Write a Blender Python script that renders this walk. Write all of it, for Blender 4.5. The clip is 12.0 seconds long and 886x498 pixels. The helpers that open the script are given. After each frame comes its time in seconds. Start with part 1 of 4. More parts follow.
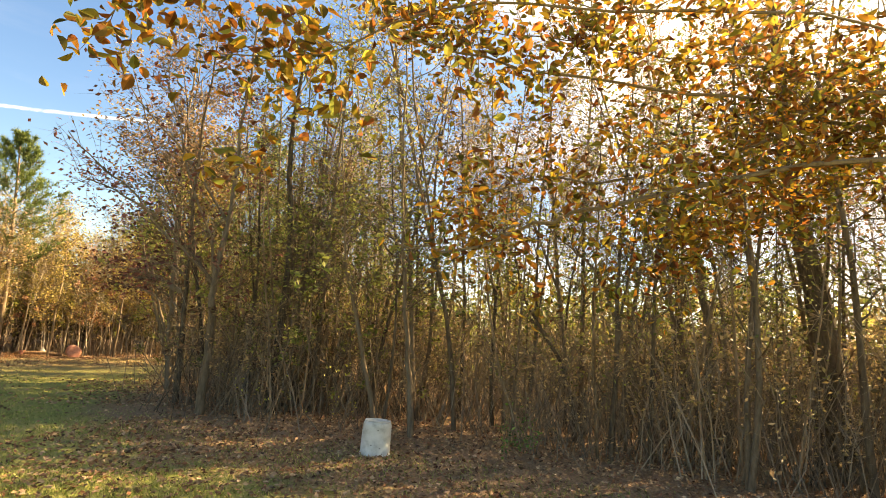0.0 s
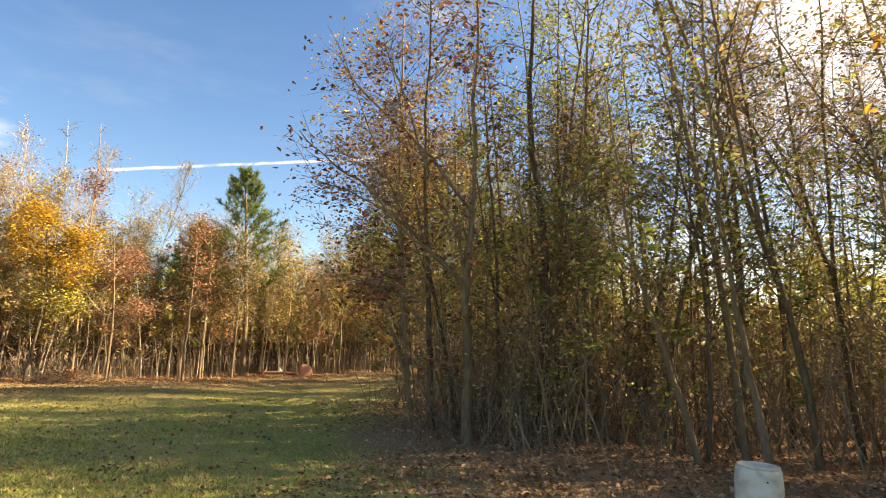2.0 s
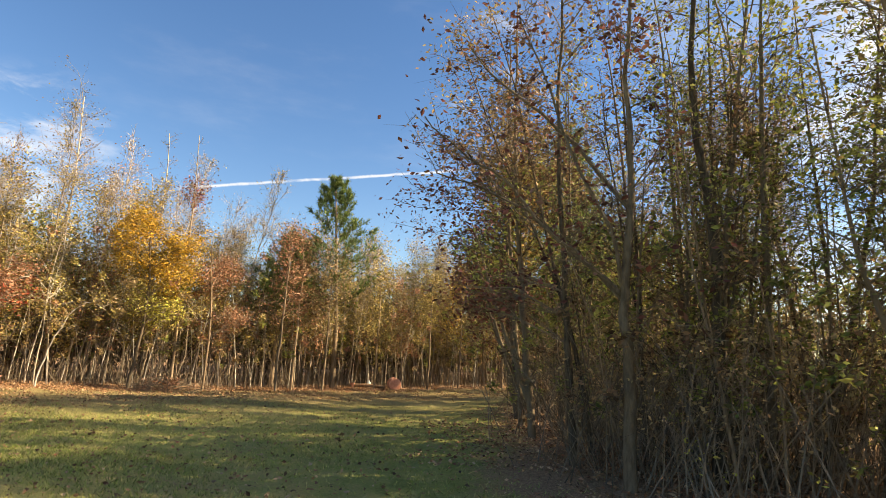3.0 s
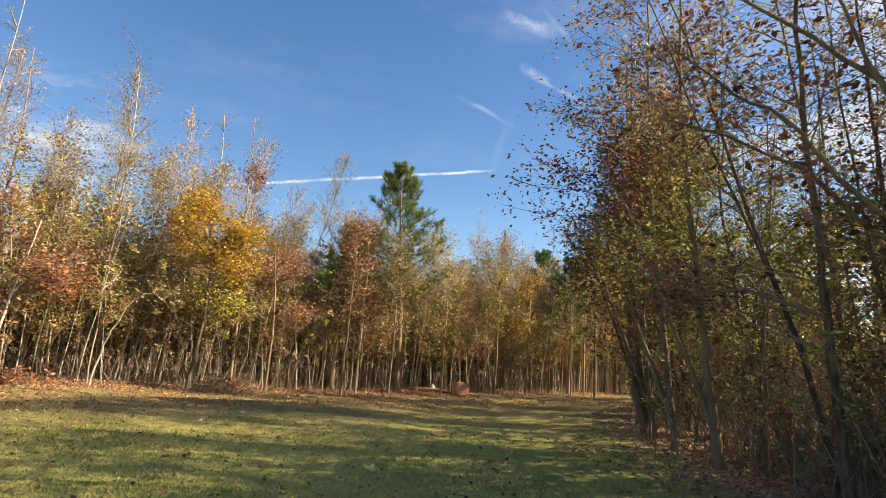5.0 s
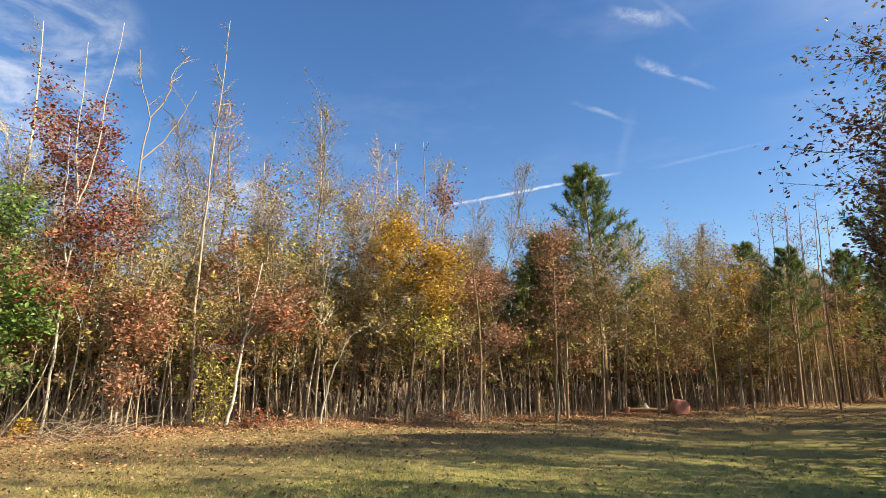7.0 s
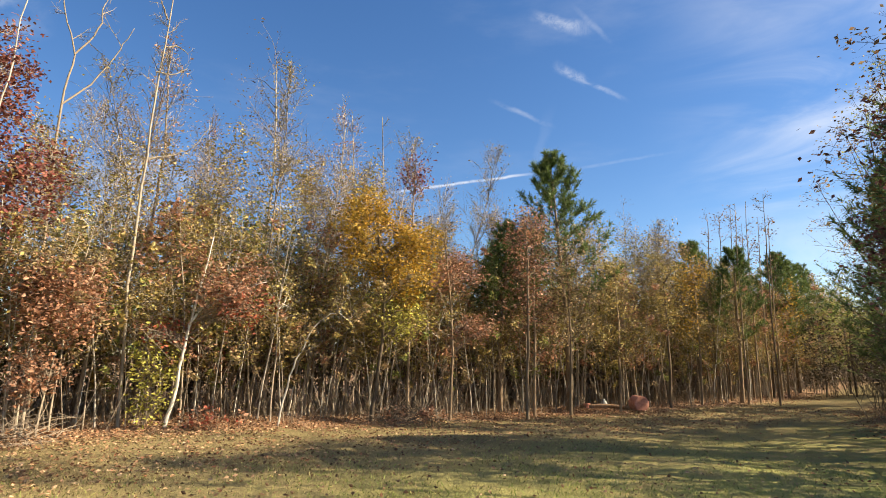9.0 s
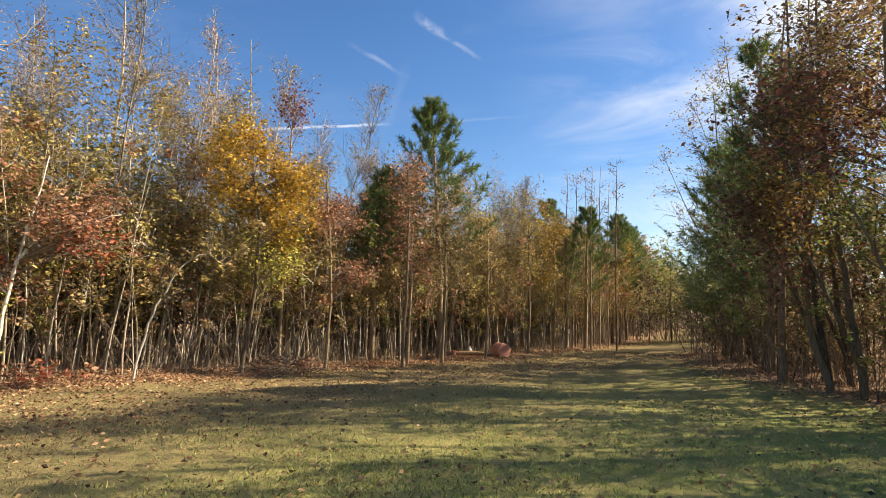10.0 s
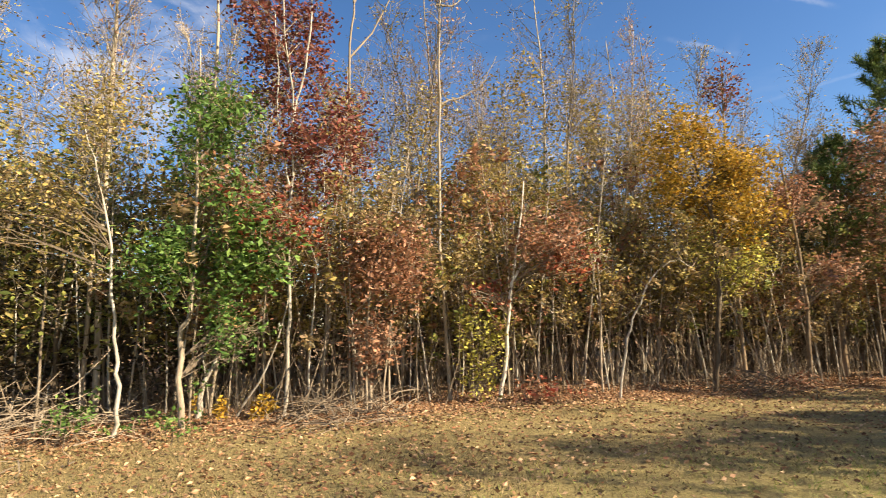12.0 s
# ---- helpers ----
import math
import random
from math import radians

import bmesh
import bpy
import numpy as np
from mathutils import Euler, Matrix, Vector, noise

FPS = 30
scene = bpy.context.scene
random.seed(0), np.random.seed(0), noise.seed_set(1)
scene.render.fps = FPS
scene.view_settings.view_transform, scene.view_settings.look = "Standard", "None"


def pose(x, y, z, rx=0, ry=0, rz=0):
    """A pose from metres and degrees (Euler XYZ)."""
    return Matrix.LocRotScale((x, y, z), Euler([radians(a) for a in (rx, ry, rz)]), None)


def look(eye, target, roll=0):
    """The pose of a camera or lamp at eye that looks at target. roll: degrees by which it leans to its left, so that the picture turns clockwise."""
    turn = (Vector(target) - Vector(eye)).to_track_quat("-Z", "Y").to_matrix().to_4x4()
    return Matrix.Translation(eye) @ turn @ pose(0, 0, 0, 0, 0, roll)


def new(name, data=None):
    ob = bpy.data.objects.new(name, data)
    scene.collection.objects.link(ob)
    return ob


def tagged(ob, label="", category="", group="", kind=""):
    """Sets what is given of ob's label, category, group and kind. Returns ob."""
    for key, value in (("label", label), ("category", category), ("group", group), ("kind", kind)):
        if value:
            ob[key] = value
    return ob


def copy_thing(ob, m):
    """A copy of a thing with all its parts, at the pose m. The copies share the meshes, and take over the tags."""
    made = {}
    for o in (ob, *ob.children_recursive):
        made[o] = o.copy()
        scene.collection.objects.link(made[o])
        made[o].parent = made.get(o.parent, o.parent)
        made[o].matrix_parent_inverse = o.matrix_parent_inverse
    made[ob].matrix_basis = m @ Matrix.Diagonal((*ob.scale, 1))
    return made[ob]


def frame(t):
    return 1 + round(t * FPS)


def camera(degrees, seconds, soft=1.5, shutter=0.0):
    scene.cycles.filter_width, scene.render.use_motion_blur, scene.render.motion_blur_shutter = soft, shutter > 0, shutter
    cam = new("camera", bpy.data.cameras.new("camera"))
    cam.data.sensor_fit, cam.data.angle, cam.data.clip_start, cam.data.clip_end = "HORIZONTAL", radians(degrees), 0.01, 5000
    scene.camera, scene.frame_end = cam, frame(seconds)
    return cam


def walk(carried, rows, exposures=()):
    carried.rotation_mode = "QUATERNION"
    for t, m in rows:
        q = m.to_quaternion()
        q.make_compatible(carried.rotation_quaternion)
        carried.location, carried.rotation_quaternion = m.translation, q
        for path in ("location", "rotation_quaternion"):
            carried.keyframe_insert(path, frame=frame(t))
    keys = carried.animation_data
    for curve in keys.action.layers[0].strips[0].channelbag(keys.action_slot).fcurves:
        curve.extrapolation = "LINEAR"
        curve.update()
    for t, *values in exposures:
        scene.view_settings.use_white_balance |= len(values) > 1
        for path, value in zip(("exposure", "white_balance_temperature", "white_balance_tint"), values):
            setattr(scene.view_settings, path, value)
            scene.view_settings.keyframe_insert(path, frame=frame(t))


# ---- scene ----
import functools

cam = camera(76.26, 12.0, soft=0.78, shutter=0.1)
# seconds, eye x y z, turn to the left of +y, tilt up, lean to the right
PATH = [
    (0, 2.957, 4.699, 1.363, 5.44, 9.14, -4.03),
    (0.5, 2.566, 5.146, 1.363, 7.28, 8.01, -3.62),
    (1, 2.192, 5.574, 1.314, 9.20, 9.09, -2.12),
    (1.5, 1.729, 5.929, 1.333, 18.01, 8.06, -3.46),
    (2, 1.236, 6.265, 1.307, 23.27, 9.03, -1.12),
    (2.5, 0.651, 6.599, 1.357, 30.87, 9.80, -2.19),
    (4.5, -1.890, 7.480, 1.334, 29.75, 10.48, -3.19),
    (5, -2.495, 7.505, 1.318, 32.91, 9.98, -3.54),
    (5.5, -3.112, 7.437, 1.319, 38.78, 10.02, -2.43),
    (6, -3.706, 7.340, 1.337, 44.23, 11.03, -1.16),
    (6.5, -4.266, 7.275, 1.344, 45.47, 11.55, -0.13),
    (7, -4.798, 7.250, 1.352, 46.31, 11.39, 0.28),
    (9, -6.773, 7.268, 1.373, 37.69, 10.63, -0.51),
    (9.5, -7.240, 7.296, 1.348, 27.97, 8.87, -0.67),
    (10, -7.736, 7.307, 1.332, 22.31, 5.81, -1.07),
    (10.5, -8.293, 7.276, 1.347, 24.03, 4.04, -1.01),
    (11, -8.846, 7.174, 1.353, 31.97, 4.97, -0.03),
    (11.5, -9.437, 6.997, 1.355, 43.70, 6.53, 1.05),
    (12, -10.057, 6.695, 1.302, 55.68, 7.39, 1.86),
]


def eye_pose(x, y, z, turn, tilt, lean):
    return pose(x, y, z, 0, 0, turn) @ pose(0, 0, 0, 90 + tilt) @ pose(0, 0, 0, 0, 0, -lean)


walk(cam, [(r[0], eye_pose(*r[1:])) for r in PATH],
     [(0.0, 2.4, 10600, 13), (1.2, 2.3, 10400, 13), (2.0, 2.02, 9000, 13), (2.5, 1.75, 8300, 12), (4.5, 1.62, 7700, 11), (6.5, 1.42, 7000, 11), (9.5, 1.38, 6800, 11), (12.0, 1.42, 7050, 12)])

# ---------------------------------------------------------------- light
SUN_AZ, SUN_EL = 55.0, 31.5


def heading(az, el):
    a, e = radians(az), radians(el)
    return Vector((math.sin(a) * math.cos(e), math.cos(a) * math.cos(e), math.sin(e)))


SUN_DIR = heading(SUN_AZ, SUN_EL)
sun = new("sun", bpy.data.lights.new("sun", "SUN"))
sun.data.energy, sun.data.angle, sun.data.color = 5.0, radians(0.53), (1.0, 0.87, 0.68)
sun.matrix_basis = look((0, 0, 30), Vector((0, 0, 30)) - SUN_DIR)

world = bpy.data.worlds.new("sky")
scene.world = world
world.use_nodes = True


class Graph:
    """Small helper to wire shader nodes."""

    def __init__(self, tree):
        self.t = tree
        tree.nodes.clear()

    def add(self, kind, **vals):
        n = self.t.nodes.new(kind)
        for k, v in vals.items():
            setattr(n, k, v)
        return n

    def link(self, a, b):
        self.t.links.new(a, b)

    def put(self, v, sock):
        if isinstance(v, bpy.types.NodeSocket):
            self.link(v, sock)
        else:
            sock.default_value = v

    def math(self, op, a, b=0.0, clamp=False):
        n = self.add("ShaderNodeMath", operation=op, use_clamp=clamp)
        self.put(a, n.inputs[0])
        self.put(b, n.inputs[1])
        return n.outputs[0]

    def dot(self, a, v):
        n = self.add("ShaderNodeVectorMath", operation="DOT_PRODUCT")
        self.put(a, n.inputs[0])
        n.inputs[1].default_value = tuple(v)
        return n.outputs["Value"]

    def step(self, v, lo, hi):
        n = self.add("ShaderNodeMapRange", interpolation_type="SMOOTHSTEP")
        self.put(v, n.inputs[0])
        n.inputs[1].default_value, n.inputs[2].default_value = lo, hi
        return n.outputs[0]

    def noise(self, vec, scale, detail=3.0, rough=0.55, stretch=None, rot=(0, 0, 0), dist=0.0):
        if stretch:
            m = self.add("ShaderNodeMapping")
            m.inputs["Scale"].default_value = stretch
            m.inputs["Rotation"].default_value = rot
            self.link(vec, m.inputs[0])
            vec = m.outputs[0]
        n = self.add("ShaderNodeTexNoise")
        self.link(vec, n.inputs["Vector"])
        n.inputs["Scale"].default_value = scale
        n.inputs["Detail"].default_value = detail
        n.inputs["Roughness"].default_value = rough
        n.inputs["Distortion"].default_value = dist
        return n.outputs[0]

    def ramp(self, v, stops, mode="LINEAR"):
        n = self.add("ShaderNodeValToRGB")
        n.color_ramp.interpolation = mode
        e = n.color_ramp.elements
        while len(e) < len(stops):
            e.new(0.5)
        for el, (p, c) in zip(e, stops):
            el.position, el.color = p, (*c, 1)
        self.put(v, n.inputs[0])
        return n.outputs[0]

    def mix(self, f, a, b, mode="MIX"):
        n = self.add("ShaderNodeMix", data_type="RGBA", blend_type=mode)
        self.put(f, n.inputs[0])
        self.put(a, n.inputs[6])
        self.put(b, n.inputs[7])
        return n.outputs[2]


def build_sky():
    g = Graph(world.node_tree)
    sky = g.add("ShaderNodeTexSky", sky_type="NISHITA", sun_disc=False, sun_elevation=radians(SUN_EL),
                sun_rotation=radians(SUN_AZ), air_density=1.0, dust_density=0.2, ozone_density=3.0)
    d = g.add("ShaderNodeTexCoord").outputs["Generated"]

    def band(a, b, w, soft=1.0, torn=0.0):
        """A thin trail between two directions."""
        a, b = Vector(a).normalized(), Vector(b).normalized()
        n, mid = a.cross(b).normalized(), (a + b).normalized()
        wob = g.math("MULTIPLY", g.math("SUBTRACT", g.noise(d, 30, 4), 0.5), w * 1.6)
        off = g.math("ABSOLUTE", g.math("ADD", g.dot(d, n), wob))
        near = g.step(g.math("DIVIDE", off, w), 1.0, 0.1)
        near = g.math("MULTIPLY", near, g.step(g.dot(d, mid), a.dot(mid) - 0.004 * soft, a.dot(mid) + 0.012 * soft))
        if torn:
            near = g.math("MULTIPLY", near, g.step(g.noise(d, torn, 6, 0.7, dist=0.6), 0.3, 0.62))
        return near

    def puff(v, lo, hi, scale, stretch):
        m = g.step(g.dot(d, Vector(v).normalized()), lo, hi)
        n = g.step(g.noise(d, scale, 6, 0.6, stretch, dist=0.4), 0.42, 0.7)
        return g.math("MULTIPLY", m, n)

    cover = g.math("MULTIPLY", band((-0.815, 0.53, 0.235), (-0.453, 0.836, 0.310), 0.0036, 1.0, 14), 0.6)
    for m, k in ((band((-0.480, 0.768, 0.424), (-0.415, 0.823, 0.388), 0.006, 0.3, 30), 0.38),
                 (band((-0.415, 0.823, 0.388), (-0.448, 0.836, 0.316), 0.012, 0.6), 0.14),
                 (band((-0.120, 0.985, 0.113), (0.06, 0.992, 0.117), 0.004), 0.4),
                 (band((-0.381, 0.869, 0.315), (-0.257, 0.910, 0.325), 0.004, 1.0, 12), 0.3),
                 (band((-0.390, 0.748, 0.540), (-0.325, 0.790, 0.516), 0.014, 0.25, 26), 0.75),
                 (band((-0.378, 0.798, 0.470), (-0.344, 0.826, 0.447), 0.012, 0.12, 30), 0.75),
                 (band((-0.355, 0.818, 0.453), (-0.298, 0.858, 0.417), 0.006, 0.25, 30), 0.5),
                 (band((-0.330, 0.775, 0.540), (-0.300, 0.810, 0.500), 0.006, 0.2, 30), 0.3),
                 (puff((-0.906, 0.076, 0.417), 0.985, 0.999, 8, (1, 1, 2)), 0.5),
                 (puff((-0.89, 0.36, 0.245), 0.99, 0.999, 9, (1, 1, 3)), 0.4)):
        cover = g.math("ADD", cover, g.math("MULTIPLY", m, k))
    # cirrus sheet streaked along one heading, denser towards the sun
    streak = g.noise(d, 3.0, 7, 0.56, (1.0, 0.8, 3.6), (0.35, 0.55, 0.2), 0.9)
    side = g.step(g.dot(d, Vector((0.42, 0.86, 0.3)).normalized()), 0.74, 0.99)
    cover = g.math("ADD", cover, g.math("MULTIPLY", g.math("MULTIPLY", g.step(streak, 0.32, 0.74), side), 0.72))
    thin = g.math("MULTIPLY", g.step(g.noise(d, 2.2, 7, 0.6, (1, 1, 3.5)), 0.5, 0.8), 0.10)
    cover = g.math("ADD", cover, thin)
    cover = g.math("ADD", cover, g.math("MULTIPLY", g.step(g.dot(d, SUN_DIR), 0.62, 0.99), 0.6), True)
    a, b = g.add("ShaderNodeBackground"), g.add("ShaderNodeBackground")
    hs = g.add("ShaderNodeHueSaturation")
    hs.inputs["Saturation"].default_value, hs.inputs["Hue"].default_value = 1.22, 0.506
    g.link(sky.outputs[0], hs.inputs["Color"])
    g.link(hs.outputs[0], a.inputs[0])
    a.inputs[1].default_value = 0.069
    b.inputs[0].default_value, b.inputs[1].default_value = (0.93, 0.96, 1.0, 1), 0.47
    mx, out = g.add("ShaderNodeMixShader"), g.add("ShaderNodeOutputWorld")
    g.link(cover, mx.inputs[0])
    g.link(a.outputs[0], mx.inputs[1])
    g.link(b.outputs[0], mx.inputs[2])
    g.link(mx.outputs[0], out.inputs[0])


build_sky()

# ---------------------------------------------------------------- materials


def material(name, fill):
    m = bpy.data.materials.new(name)
    m.use_nodes = True
    g = Graph(m.node_tree)
    out = g.add("ShaderNodeOutputMaterial")
    g.link(fill(g), out.inputs[0])
    return m


def surface(g, colour, rough=0.8, bump=None, strength=0.3, dist=0.01, metal=0.0, spec=0.3):
    p = g.add("ShaderNodeBsdfPrincipled")
    g.put(colour, p.inputs["Base Color"])
    g.put(rough, p.inputs["Roughness"])
    p.inputs["Metallic"].default_value = metal
    p.inputs["Specular IOR Level"].default_value = spec
    if bump is not None:
        b = g.add("ShaderNodeBump")
        b.inputs["Strength"].default_value, b.inputs["Distance"].default_value = strength, dist
        g.link(bump, b.inputs["Height"])
        g.link(b.outputs[0], p.inputs["Normal"])
    return p.outputs[0]


def leaf_material(name, colours, through_light=0.33, spread=1.0):
    def fill(g):
        isl = g.add("ShaderNodeNewGeometry").outputs["Random Per Island"]
        obj = g.add("ShaderNodeObjectInfo").outputs["Random"]
        n = len(colours)
        v = g.math("ADD", g.math("MULTIPLY", isl, 0.86), g.math("MULTIPLY", obj, 0.14))
        c = g.ramp(v, [(i / max(1, n - 1), col) for i, col in enumerate(colours)])
        h = g.add("ShaderNodeHueSaturation")
        g.put(g.math("ADD", g.math("MULTIPLY", g.math("FRACT", g.math("MULTIPLY", isl, 37.7)), 1.0), 0.35), h.inputs["Value"])
        g.link(c, h.inputs["Color"])
        p = surface(g, h.outputs[0], 0.55, spec=0.25)
        t = g.add("ShaderNodeBsdfTranslucent")
        g.link(h.outputs[0], t.inputs[0])
        m = g.add("ShaderNodeMixShader")
        m.inputs[0].default_value = through_light
        g.link(p, m.inputs[1])
        g.link(t.outputs[0], m.inputs[2])
        return m.outputs[0]
    return material(name, fill)


def bark_material(name, dark, light, scale=9.0):
    def fill(g):
        v = g.add("ShaderNodeTexCoord").outputs["Object"]
        a = g.noise(v, scale, 6, 0.65, (3, 3, 0.7))
        b = g.noise(v, 1.3, 3)
        f = g.math("ADD", g.math("MULTIPLY", a, 0.65), g.math("MULTIPLY", b, 0.45))
        o = g.math("MULTIPLY", g.math("SUBTRACT", g.add("ShaderNodeObjectInfo").outputs["Random"], 0.5), 0.25)
        c = g.ramp(g.math("ADD", f, o), [(0.36, dark), (0.66, light)])
        return surface(g, c, 0.9, a, 0.6, 0.02, spec=0.15)
    return material(name, fill)


M_PALE = bark_material("pale_grey_bark", (0.13, 0.10, 0.07), (0.44, 0.37, 0.27))
M_WHITE = bark_material("weathered_white_wood", (0.26, 0.23, 0.18), (0.62, 0.57, 0.47))
M_BROWN = bark_material("brown_bark", (0.09, 0.065, 0.04), (0.30, 0.22, 0.14))
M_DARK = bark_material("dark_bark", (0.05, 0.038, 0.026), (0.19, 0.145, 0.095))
M_TWIG = bark_material("dry_twig_bark", (0.09, 0.07, 0.05), (0.30, 0.24, 0.17))

L_OCHRE = leaf_material("ochre_leaf", [(0.19, 0.19, 0.06), (0.38, 0.31, 0.10), (0.50, 0.38, 0.12), (0.40, 0.25, 0.10)])
L_TAN = leaf_material("tan_leaf", [(0.22, 0.20, 0.08), (0.38, 0.29, 0.14), (0.50, 0.36, 0.18), (0.34, 0.19, 0.10)])
L_COPPER = leaf_material("copper_leaf", [(0.25, 0.11, 0.06), (0.40, 0.20, 0.11), (0.50, 0.29, 0.18), (0.26, 0.11, 0.06)])
L_CRIMSON = leaf_material("crimson_leaf", [(0.14, 0.04, 0.035), (0.26, 0.07, 0.055), (0.34, 0.14, 0.09), (0.12, 0.05, 0.035)])
L_RED = leaf_material("bright_red_leaf", [(0.28, 0.05, 0.035), (0.40, 0.11, 0.06), (0.36, 0.17, 0.08)])
L_GOLD = leaf_material("golden_leaf", [(0.28, 0.20, 0.04), (0.50, 0.33, 0.05), (0.60, 0.34, 0.05), (0.42, 0.34, 0.06)])
L_YELLOW = leaf_material("lemon_yellow_leaf", [(0.40, 0.38, 0.08), (0.60, 0.54, 0.12), (0.34, 0.36, 0.07)])
L_GREEN = leaf_material("fresh_green_leaf", [(0.05, 0.11, 0.028), (0.13, 0.24, 0.055), (0.24, 0.35, 0.09)])
L_OLIVE = leaf_material("olive_leaf", [(0.10, 0.14, 0.035), (0.23, 0.27, 0.07), (0.36, 0.36, 0.10), (0.27, 0.18, 0.07)], 0.45)
L_DUN = leaf_material("dull_brown_leaf", [(0.12, 0.075, 0.045), (0.22, 0.13, 0.075), (0.30, 0.19, 0.10), (0.20, 0.18, 0.08)], 0.42)
# brown darkened well below the other leaves: the wood's inner shade put into colour
L_DEEP = leaf_material("shaded_brown_leaf", [(0.035, 0.025, 0.015), (0.07, 0.05, 0.03), (0.10, 0.075, 0.04), (0.05, 0.05, 0.02)], 0.2)
L_BRONZE = leaf_material("bronze_leaf", [(0.14, 0.12, 0.04), (0.32, 0.21, 0.06), (0.40, 0.25, 0.07), (0.24, 0.12, 0.05)], 0.45)
L_PLUM = leaf_material("plum_brown_leaf", [(0.13, 0.055, 0.045), (0.23, 0.085, 0.065), (0.19, 0.12, 0.075)])
L_ORANGE = leaf_material("orange_oak_leaf", [(0.12, 0.03, 0.02), (0.30, 0.10, 0.03), (0.44, 0.20, 0.035), (0.42, 0.30, 0.05), (0.22, 0.24, 0.05), (0.22, 0.07, 0.03)], 0.5)
L_NEEDLE = leaf_material("pine_needle", [(0.07, 0.12, 0.03), (0.15, 0.21, 0.06), (0.26, 0.30, 0.10)], 0.3)
L_LITTER = leaf_material("fallen_leaf", [(0.20, 0.11, 0.05), (0.38, 0.22, 0.11), (0.52, 0.36, 0.21), (0.32, 0.14, 0.07), (0.13, 0.07, 0.04)], 0.1)


def fill_ground(g):
    v = g.add("ShaderNodeTexCoord").outputs["Object"]
    lit = g.add("ShaderNodeVertexColor", layer_name="litter").outputs[0]
    fine, mid, big = g.noise(v, 34, 7, 0.8), g.noise(v, 2.6, 7, 0.7), g.noise(v, 0.35, 3)
    grass = g.ramp(g.math("ADD", g.math("MULTIPLY", mid, 0.6), g.math("MULTIPLY", big, 0.45)),
                   [(0.38, (0.23, 0.27, 0.07)), (0.5, (0.36, 0.37, 0.11)), (0.62, (0.46, 0.38, 0.15))])
    grass = g.mix(g.step(fine, 0.35, 0.7), g.mix(0.45, grass, (0.05, 0.05, 0.018, 1)), grass)
    duff = g.ramp(fine, [(0.3, (0.10, 0.06, 0.035)), (0.5, (0.30, 0.19, 0.11)), (0.7, (0.50, 0.35, 0.21))])
    sep = g.add("ShaderNodeSeparateColor")
    g.link(lit, sep.inputs[0])
    f = g.step(g.math("ADD", sep.outputs[0], g.math("MULTIPLY", g.math("SUBTRACT", mid, 0.5), 0.9)), 0.3, 0.75)
    dry = g.mix(g.math("MULTIPLY", sep.outputs[1], 0.8), grass, g.ramp(fine, [(0.3, (0.10, 0.07, 0.038)), (0.65, (0.36, 0.265, 0.13))]))
    return surface(g, g.mix(f, dry, duff), 0.95, g.math("ADD", fine, g.math("MULTIPLY", mid, 2.0)), 0.8, 0.03, spec=0.1)


M_GROUND = material("mown_grass_ground", fill_ground)
M_BLADE = leaf_material("grass_blade", [(0.15, 0.22, 0.04), (0.26, 0.33, 0.07), (0.44, 0.41, 0.13), (0.54, 0.44, 0.20)], 0.3)

M_STRAW = leaf_material("straw_blade", [(0.13, 0.09, 0.045), (0.28, 0.20, 0.095), (0.46, 0.34, 0.18), (0.20, 0.18, 0.07)], 0.3)


def fill_plastic(g):
    v = g.add("ShaderNodeTexCoord").outputs["Object"]
    n = g.noise(v, 7, 5, 0.65)
    c = g.ramp(n, [(0.3, (0.33, 0.34, 0.28)), (0.5, (0.54, 0.55, 0.49)), (0.7, (0.64, 0.65, 0.60))])
    return surface(g, c, 0.45, n, 0.1, 0.003, spec=0.4)


def fill_rust(g):
    v = g.add("ShaderNodeTexCoord").outputs["Object"]
    n = g.noise(v, 9, 6, 0.7)
    return surface(g, g.ramp(n, [(0.3, (0.45, 0.17, 0.10)), (0.7, (0.75, 0.38, 0.27))]), 0.85, n, 0.4, 0.01)


M_PLASTIC = material("weathered_white_plastic", fill_plastic)
M_HOLE = material("dark_plastic_hole", lambda g: surface(g, (0.03, 0.03, 0.03, 1), 0.8))
M_RUST = material("rusty_red_paint", fill_rust)
M_CUT = bark_material("cut_log_wood", (0.25, 0.15, 0.08), (0.55, 0.40, 0.25))

# ---------------------------------------------------------------- mesh tools


